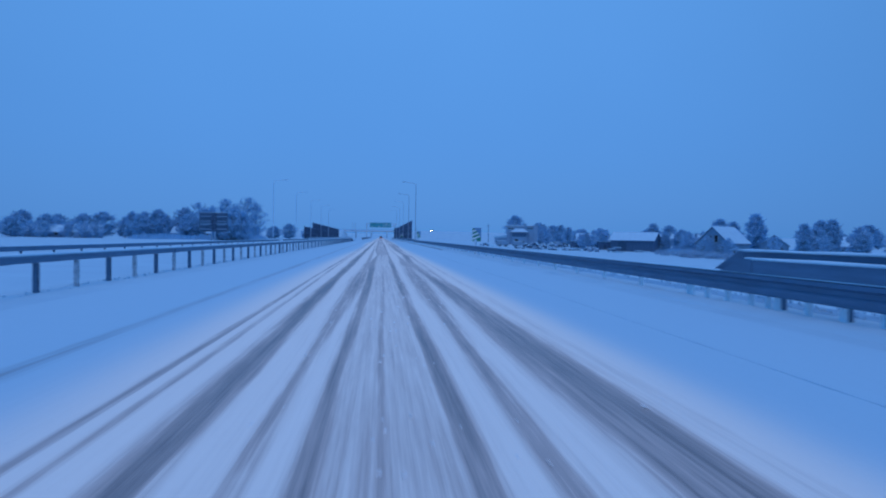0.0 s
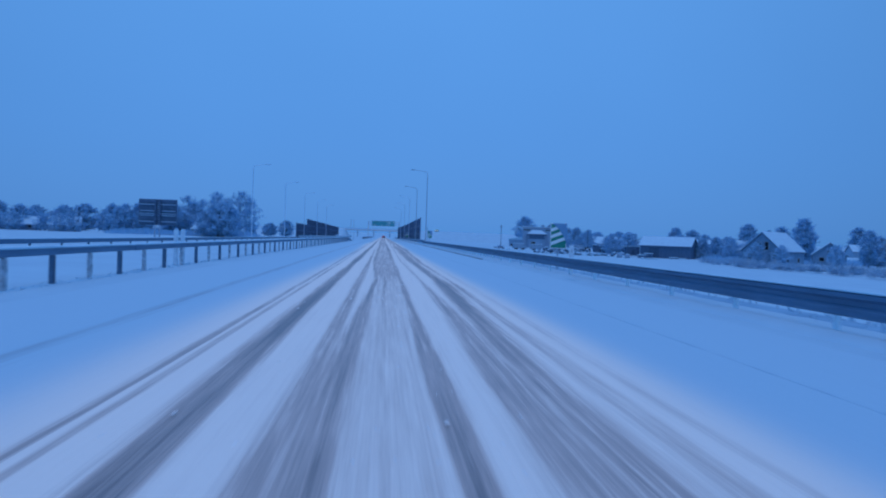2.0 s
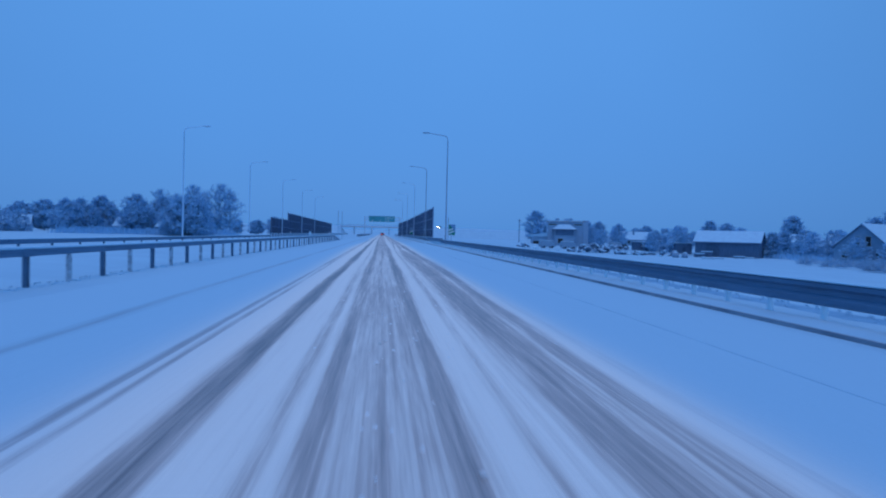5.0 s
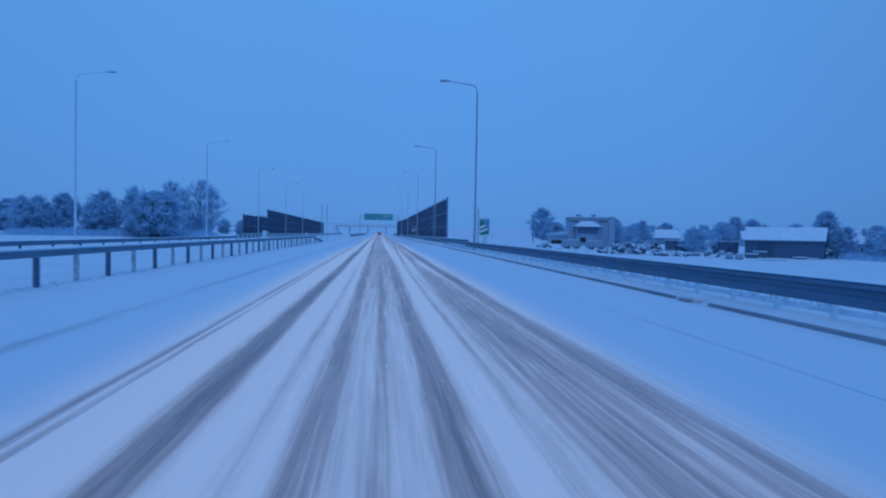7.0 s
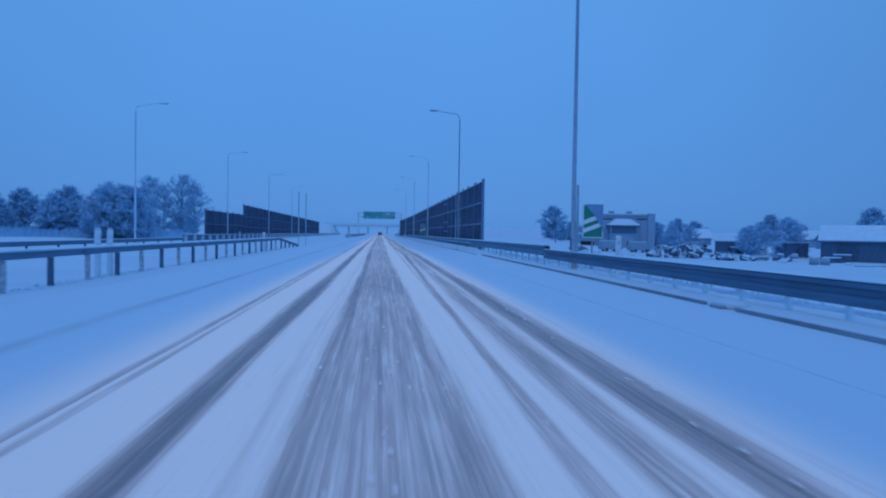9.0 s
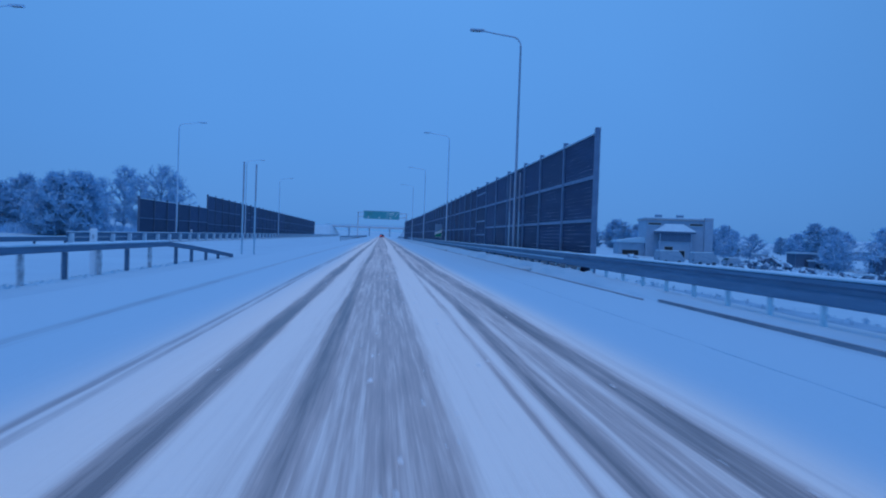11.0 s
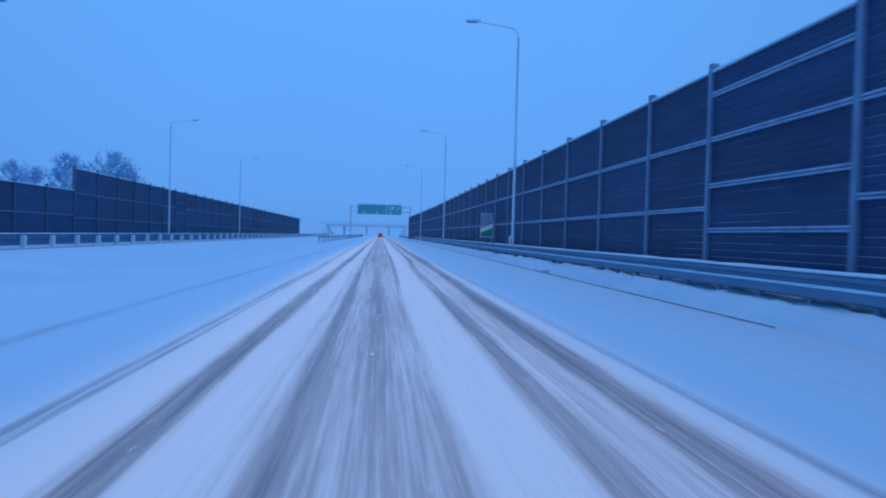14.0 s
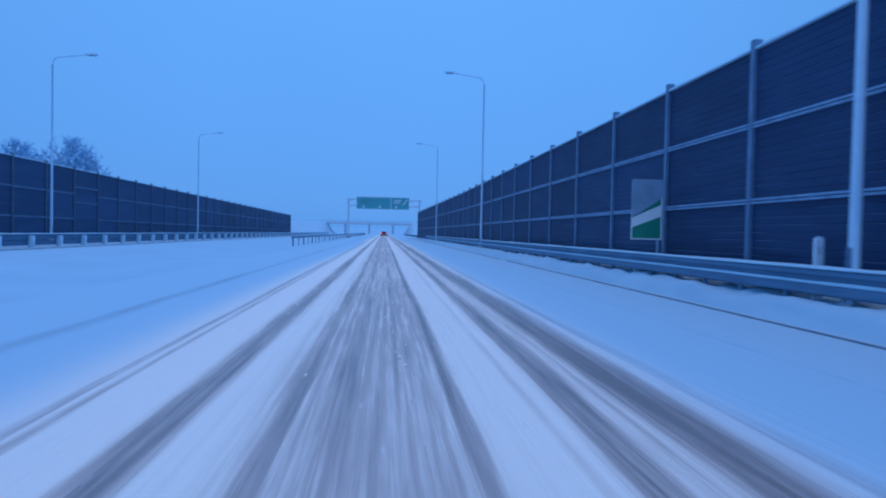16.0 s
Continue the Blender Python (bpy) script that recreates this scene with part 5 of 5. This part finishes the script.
def block_house():
    t = thing("block_house", "pale two-storey flat-roofed house with a snowy porch roof", "house", "village houses", (63, 297, -1.35), -12)
    wall = part("wall", boxed(-5.7, 7, -5, 5, -1.5, 8.0, .05), PLASTER, t)
    part("side_tower", boxed(6.2, 8.0, -5.3, 1, -1.5, 8.7, .05), PLASTER, t)
    part("flat_roof", boxed(-6.0, 7.3, -5.3, 5.3, 8.0, 8.25, .03), CONCRETE, t)
    part("roof_snow", boxed(-5.95, 6.1, -5.25, 5.25, 8.25, 8.6, .1), ROOF_SNOW, t)
    for x in (-2.2, 2.4):
        c = part("chimney", boxed(x - .7, x + .7, 0, 1.1, 8.5, 9.3, .03), BRICK_WALL, t)
        part("snow_cap", boxed(x - .75, x + .75, -.05, 1.15, 9.3, 9.45, .05), ROOF_SNOW, c)
    pr = part("porch", boxed(-3.2, 3.0, -7.2, -5.0, -1.5, 3.6, .03), PLASTER, t)
    part("balcony_front", boxed(-3.5, 3.3, -7.5, -7.2, 3.6, 5.2, .03), TIMBER, t)
    bm = bmesh.new()
    lo = [(-4.2, -8.0, 5.6), (4.0, -8.0, 5.6), (4.0, -4.9, 5.6), (-4.2, -4.9, 5.6)]
    hi = [(-1.9, -6.2, 7.2), (1.7, -6.2, 7.2), (1.7, -5.0, 7.2), (-1.9, -5.0, 7.2)]
    a, b = [bm.verts.new(p) for p in lo], [bm.verts.new(p) for p in hi]
    bm.faces.new(a[::-1])
    bm.faces.new(b)
    for k in range(4):
        bm.faces.new((a[k], a[(k + 1) % 4], b[(k + 1) % 4], b[k]))
    part("porch_roof", bm, ROOF_SNOW, t, "hipped porch roof under thick snow")
    part("porch_fascia", boxed(-4.1, 3.9, -7.9, -4.9, 5.2, 5.6), TIMBER, t)
    for x in (-3.3, 3.1):
        part("porch_post", boxed(x - .12, x + .12, -7.6, -7.36, -1.5, 5.2), PLASTER, t)
    window(pr, -1.4, -7.2, 0.9, 1.6, 1.5)
    window(pr, 1.3, -7.2, -.6, 1.1, 2.2)
    for x in (-4.0, 4.6):
        window(wall, x, -5, 7.0, 2.6, 0.35)
    for y in (-2.5, 2):
        window(wall, -5.7, y, 1.0, 1.2, 1.4, "x", -1)
    ext = part("garage", boxed(-11.2, -5.7, -4, 4, -1.5, 3.0, .03), PLASTER, t)
    part("garage_door", boxed(-10.4, -7.0, -4.06, -4.0, -1.3, 1.4), DARK, ext)
    part("garage_snow", prism(bmesh.new(), [(-11.7, 3.0), (-5.68, 3.0), (-5.68, 4.3), (-11.7, 3.35)], -4.5, 4.4), ROOF_SNOW, ext)


block_house()


def vehicle(name, label, x, y, turn, paint, z=None, lit_tail=False, lit_head=False, snow=True, group="", scale=1.0, van=False):
    t = thing(name, label, "car", group, (x, y, land(x, y) if z is None else z), turn)
    t.scale = (scale,) * 3
    top = [(-2.1, .35), (2.1, .35), (2.15, .75), (1.95, 1.0), (0.85, 1.08), (0.1, 1.5), (-1.5, 1.52), (-2.0, 1.15), (-2.15, .8)]
    if van:
        top = [(-2.5, .4), (2.4, .4), (2.45, .9), (2.2, 1.2), (1.5, 2.1), (-2.4, 2.15), (-2.5, 1.2)]
    bm = bmesh.new()
    n = len(top)
    sides = []
    for yy, k in ((-.86, 0), (.86, 0)):
        sides.append([bm.verts.new((px, yy * (0.86 if pz > 1.2 else 1.0), pz)) for px, pz in top])
    bm.faces.new(sides[0])
    bm.faces.new(sides[1][::-1])
    for k in range(n):
        bm.faces.new((sides[0][k], sides[1][k], sides[1][(k + 1) % n], sides[0][(k + 1) % n]))
    bmesh.ops.recalc_face_normals(bm, faces=bm.faces[:])
    bmesh.ops.bevel(bm, geom=bm.edges[:], offset=.06, segments=2, affect="EDGES")
    body = part("body", bm, paint, t)
    for px in (-1.3, 1.35):
        for py in (-.84, .84):
            bm = bmesh.new()
            bmesh.ops.create_cone(bm, cap_ends=True, segments=14, radius1=.33, radius2=.33, depth=.2, matrix=Matrix.Translation((px, py, .33)) @ Matrix.Rotation(radians(90), 4, "X"))
            w = part("wheel", bm, RUBBER, t)
            bm = bmesh.new()
            bmesh.ops.create_cone(bm, cap_ends=True, segments=10, radius1=.19, radius2=.17, depth=.22, matrix=Matrix.Translation((px, py, .33)) @ Matrix.Rotation(radians(90), 4, "X"))
            part("rim", bm, STEEL, w)
    if not van:
        part("rear_window", prism(bmesh.new(), [(-2.06, 1.18), (-1.58, 1.47), (-1.60, 1.50), (-2.10, 1.2)], -.62, .62), GLASS, body)
        part("windscreen", prism(bmesh.new(), [(.80, 1.12), (.16, 1.46), (.19, 1.49), (.84, 1.14)], -.62, .62), GLASS, body)
    else:
        part("windscreen", prism(bmesh.new(), [(2.15, 1.3), (1.6, 2.02), (1.63, 2.05), (2.2, 1.32)], -.66, .66), GLASS, body)
    for py in (-.62, .62):
        part("tail_light", boxed(-2.2 if not van else -2.54, -2.1 if not van else -2.45, py - .14, py + .14, .82, 1.0), TAIL if lit_tail else SIGN_BACK, t, "glowing red tail light" if lit_tail else "")
        part("head_light", boxed(2.05 if not van else 2.35, 2.2 if not van else 2.48, py - .17, py + .17, .68, .88), HEAD if lit_head else GLASS, t, "glowing yellowish headlight" if lit_head else "")
    if snow:
        part("snow_cover", boxed(-1.7 if not van else -2.4, .2 if not van else 1.5, -.7, .7, (1.53 if not van else 2.15), (1.72 if not van else 2.35), .09), ROOF_SNOW, t, "thick snow on the roof")
        part("bonnet_snow", boxed(.95 if not van else 1.55, 1.95 if not van else 2.2, -.7, .7, 1.06 if not van else 1.2, 1.18 if not van else 1.35, .05), ROOF_SNOW, t, "snow on the bonnet")
    return t


vehicle("car_ahead", "dark car on the snowy road with red tail lights on", 0.2, 425, 90, CAR_PAINT, z=0.03, lit_tail=True, snow=False)
vehicle("car_on_crossing_road", "car with lit headlights on the crossing road bank", 50, 647, 238, CAR_PAINT, lit_head=True, snow=False, z=7.2)
yard = random.Random(12)
for x, y, turn, van in ((49.5, 266, 9, True), (56.5, 267.5, 6, True), (63.5, 270, 8, False), (78, 286, 30, True)):
    vehicle("parked_van" if van else "parked_car", "snow-covered van parked in the yard" if van else "snow-covered car parked in the yard", x, y, turn, CAR_PALE,
            group="parked vehicles in the yard", van=van)


def shed(x, y, w, l, h):
    t = thing("shed", "small dark shed with a flat snow-covered roof", "shed", "yard sheds", (x, y, land(x, y)), yard.uniform(-20, 20))
    part("wall", boxed(-w / 2, w / 2, -l / 2, l / 2, -.3, h, .02), TIMBER, t)
    part("door", boxed(-.5, .5, -l / 2 - .05, -l / 2 - .003, 0, min(2, h - .2)), SIGN_BACK, t)
    part("roof_snow", boxed(-w / 2 - .25, w / 2 + .25, -l / 2 - .25, l / 2 + .25, h, h + .3, .08), ROOF_SNOW, t)


for a in ((85.5, 283.5, 5, 3, 2.8), (86.3, 280.5, 2.2, 1.6, 1.5), (92, 268, 5.4, 4, 3.2), (60, 306, 3, 3, 2.2)):
    shed(*a)


def pallet_stack(x, y, n):
    t = thing("plank_stack", "low stack of boards under snow at the field edge", "stack", "stacks in the yard", (x, y, land(x, y)), yard.uniform(-30, 30))
    for k in range(n):
        part("board_layer", boxed(-1.5, 1.5, -.7, .7, .12 + .28 * k, .32 + .28 * k, .02), TIMBER, t)
    for xx in (-1.1, 1.1):
        part("bearer", boxed(xx - .1, xx + .1, -.7, .7, -.1, .12), TIMBER, t)
    part("snow_cover", boxed(-1.55, 1.55, -.75, .75, .12 + .28 * n - .08, .12 + .28 * n + .2, .08), ROOF_SNOW, t)


def scrap_heap(x, y, wide, tall, count, seed):
    """Dark boards, wheels and machine parts thrown together, each with snow on it."""
    t = thing("scrap_heap", "heap of dark scrap and timber speckled with snow in the yard", "scrap heap", "scrap heaps in the yard", (x, y, land(x, y)), yard.uniform(-25, 25))
    r = random.Random(seed)
    for _ in range(count):
        px, py = r.uniform(-wide, wide), r.uniform(-1.6, 1.6)
        top = tall * (1 - (px / wide) ** 2) * r.uniform(.35, 1.0)
        a, b, c = r.uniform(.35, 1.1), r.uniform(.2, .5), r.uniform(.15, .4)
        m = pose(px, py, max(.1, top), r.uniform(-35, 35), r.uniform(-35, 35), r.uniform(0, 180))
        piece = part("scrap_piece", boxed(-a, a, -b, b, -c, c, .05), r.choice((TIMBER, RIME, SIGN_BACK, RIME)), t)
        piece.matrix_basis = m
        part("snow_patch", boxed(-a * .9, a * .7, -b * .9, b * .9, c - .01, c + r.uniform(.10, .22), .04), ROOF_SNOW, piece)
        if r.random() < .3:
            part("scrap_post", tube(bmesh.new(), [(px, py, 0), (px + r.uniform(-.8, .8), py, top + r.uniform(.5, 1.3))], [.07, .05], 6), TIMBER, t)


for a in ((41.5, 263, 1.9, .9, 8, 6), (56.5, 252, 2.6, 1.9, 18, 1), (60.0, 254, 2.6, 2.3, 20, 2), (63.6, 257, 2.0, 1.7, 14, 3), (53.0, 250, 2.0, .8, 8, 4),
          (73, 278, 2.6, 1.5, 14, 7), (78, 283, 3.0, 1.6, 14, 8), (67.4, 255.9, 1.4, .8, 7, 9), (65.5, 247.5, 1.5, .7, 7, 10), (81.3, 255, .7, 1.2, 4, 11), (84, 255.5, .6, 1.1, 3, 12), (72.5, 252.5, 1.6, .6, 6, 5)):
    scrap_heap(*a)

for a in ((92.5, 252.3, 5), (89.8, 251.2, 3), (77.4, 255.9, 2), (74.4, 254.8, 1), (84.8, 236.2, 0), (88.0, 237.6, 0), (99.0, 246.5, 1), (102.2, 247.2, 0)):
    pallet_stack(*a)


def bale(x, y, s):
    """A standing round bale with snow on its top and round its foot."""
    t = thing("round_bale", "round bale wrapped and crusted with snow in the yard", "bale", "round bales", (x, y, land(x, y)), 20)
    bm = bmesh.new()
    bmesh.ops.create_cone(bm, cap_ends=True, segments=20, radius1=.82 * s, radius2=.78 * s, depth=1.3 * s, matrix=Matrix.Translation((0, 0, .62 * s)))
    bmesh.ops.bevel(bm, geom=[e for e in bm.edges if abs(e.verts[0].co.z - e.verts[1].co.z) < .01], offset=.12, segments=3, affect="EDGES")
    for v in bm.verts:
        v.co += v.co.normalized() * .08 * noise.noise(v.co * 2.2 + Vector((x, 0, 0)))
    part("body", bm, RIME, t, smooth=True)
    bm = bmesh.new()
    bmesh.ops.create_icosphere(bm, subdivisions=2, radius=.72 * s)
    for v in bm.verts:
        v.co = Vector((v.co.x, v.co.y, 1.24 * s + max(0, v.co.z) * .42 + .05 * noise.noise(v.co * 3)))
    part("snow_cap", bm, ROOF_SNOW, t, smooth=True)


bale(77.0, 238.5, 1.0)
bale(80.4, 240.4, 1.0)


def tractor(x, y, turn):
    t = thing("old_tractor", "old dark tractor standing among the scrap, dusted with snow", "tractor", at=(x, y, land(x, y)), turn=turn)
    part("engine_hood", boxed(0, 1.7, -.35, .35, .75, 1.4, .08), SIGN_BACK, t)
    part("hood_snow", boxed(.05, 1.6, -.3, .3, 1.395, 1.5, .04), ROOF_SNOW, t)
    part("seat", boxed(-.75, -.3, -.25, .25, 1.2, 1.65, .06), DARK, t)
    part("exhaust_pipe", tube(bmesh.new(), [(1.2, .2, 1.35), (1.2, .2, 2.2)], [.05, .05], 6), DARK, t)
    for px, py, rad, wd in ((-.5, -.75, .85, .4), (-.5, .75, .85, .4), (1.45, -.6, .48, .25), (1.45, .6, .48, .25)):
        bm = bmesh.new()
        bmesh.ops.create_cone(bm, cap_ends=True, segments=18, radius1=rad, radius2=rad, depth=wd, matrix=Matrix.Translation((px, py, rad)) @ Matrix.Rotation(radians(90), 4, "X"))
        bmesh.ops.bevel(bm, geom=[e for e in bm.edges if abs(e.verts[0].co.y - e.verts[1].co.y) < .01], offset=.06, segments=2, affect="EDGES")
        w = part("wheel", bm, RUBBER, t)
        bm = bmesh.new()
        bmesh.ops.create_cone(bm, cap_ends=True, segments=12, radius1=rad * .5, radius2=rad * .45, depth=wd + .03, matrix=Matrix.Translation((px, py, rad)) @ Matrix.Rotation(radians(90), 4, "X"))
        part("rim", bm, CAR_PALE, w)
    part("axle", boxed(-.6, 1.5, -.12, .12, .5, .8, .03), DARK, t)


tractor(81.5, 288, 35)


def boulder(x, y, s):
    bm = bmesh.new()
    bmesh.ops.create_icosphere(bm, subdivisions=2, radius=s)
    for v in bm.verts:
        v.co *= 1 + .3 * noise.noise(v.co * 1.2 + Vector((x, y, 0)))
        v.co.z *= .65
    ob = part("snow_mound", bm, ROOF_SNOW, None, smooth=True)
    ob.location = (x, y, land(x, y) + s * .2)
    tagged(ob, "rounded heap covered with snow in the yard", "snow mound", "snow mounds in the yard")


for k in range(18):
    boulder(42 + 2.6 * k + yard.uniform(-1, 1), 252 - .35 * k + yard.uniform(-4, 6), yard.uniform(.4, .8))


def utility_pole(x, y, h):
    t = thing("utility_pole", "dark wooden utility pole with a short crossarm", "utility pole", "utility poles", (x, y, land(x, y)), 20)
    part("pole", tube(bmesh.new(), [(0, 0, -.4), (0, 0, h)], [.17, .12], 8), TIMBER, t)
    arm = part("crossarm", boxed(-.8, .8, -.06, .06, h - .7, h - .55), TIMBER, t)
    for x in (-.7, 0, .7):
        part("insulator", tube(bmesh.new(), [(x, 0, h - .55), (x, 0, h - .35)], [.05, .04], 6), PLASTIC, arm)


for a in ((53, 324, 9), (95, 330, 9)):
    utility_pole(*a)


# ---- taller rail over the start ----
def tall_rail(x, y0, y1):
    """Two snow-capped beams stand above the shoulder rail and slope down to it at their end."""
    t = thing("guard_rail_raised", "raised double guard rail with snow on both beams and a sloping end", "guard rail", kind="structure")
    part("front_beam", boxed(x - .11, x + .03, y0, y1, .742, 1.03, .02), STEEL, t)
    part("front_snow_cap", snow_cap(x - .13, x + .05, y0, y1, 1.025, .05, 23), ROOF_SNOW, t, "snow lying along the front beam", smooth=True)
    part("rear_beam", boxed(x + .30, x + .42, y0, y1 + 1.0, .80, 1.19, .02), STEEL, t)
    part("rear_snow_cap", snow_cap(x + .27, x + .45, y0, y1 + 1.0, 1.185, .05, 27), ROOF_SNOW, t, "snow lying along the rear beam", smooth=True)
    for dx, top, at in ((-.11, 1.03, y1), (.30, 1.19, y1 + 1.0)):
        bm = bmesh.new()
        side = [(at, .742), (at + 1.3, .742), (at + .25, top), (at, top)]
        lo = [bm.verts.new((x + dx, p, q)) for p, q in side]
        hi = [bm.verts.new((x + dx + .13, p, q)) for p, q in side]
        bm.faces.new(lo)
        bm.faces.new(hi[::-1])
        for k in range(4):
            bm.faces.new((lo[k], hi[k], hi[(k + 1) % 4], lo[(k + 1) % 4]))
        bmesh.ops.recalc_face_normals(bm, faces=bm.faces[:])
        ramp = part("end_ramp", bm, STEEL, t)
        part("ramp_snow", boxed(x + dx + .01, x + dx + .12, at + .02, at + .3, top - .004, top + .04, .01), ROOF_SNOW, ramp)
    dense = drifted_post(.86, .09, PLASTERED)
    for y in np.arange(y0 + .4, y1 + 3.4, .95):
        part("post", dense, None, t).location = (x + .105, y, -.21)
    for y in np.arange(y0 + .6, y1 + .8, 1.9):
        part("bracket", boxed(x + .031, x + .299, y - .04, y + .04, .80, .98), POST_STEEL, t)
        part("rear_post", boxed(x + .32, x + .40, y - .05, y + .05, -.35, .799), POST_STEEL, t)


tall_rail(7.80, -24, 13.1)


def snow_clods():
    """Crumbs of packed snow thrown up beside the wheel tracks."""
    r = random.Random(77)
    verts, faces = [], []
    for _ in range(1900):
        x = r.choice((-0.05, 0.28, 0.45, 0.75, 0.15, -0.8, 1.1, 2.35, -1.7)) + r.gauss(0, .12)
        y = r.uniform(3, 330)
        a = r.uniform(.007, .024) * (1.3 if r.random() < .06 else 1)
        n = len(verts)
        pts = [(-1, -.7, 0), (1, -.8, 0), (.9, .8, 0), (-.8, .9, 0), (-.4, -.3, .9), (.5, -.2, .7), (.3, .5, .8)]
        verts += [(x + a * (p + r.uniform(-.2, .2)), y + 1.6 * a * (q + r.uniform(-.2, .2)), .03 + a * z) for p, q, z in pts]
        faces += [(n + i, n + j, n + k) for i, j, k in ((0, 1, 5), (0, 5, 4), (1, 2, 5), (2, 6, 5), (2, 3, 6), (3, 4, 6), (3, 0, 4), (4, 5, 6))]
    me = bpy.data.meshes.new("snow_clods")
    me.from_pydata(verts, [], faces)
    me.materials.append(LANE_SNOW)
    tagged(new("snow_clods", me), "small crumbs of packed snow on the driven lane", "snow clods", kind="stuff")


LANE_SNOW = material("trodden_snow", (0.93, 0.89, 0.86), 0.6, second=(0.80, 0.76, 0.73), scale=9)
snow_clods()
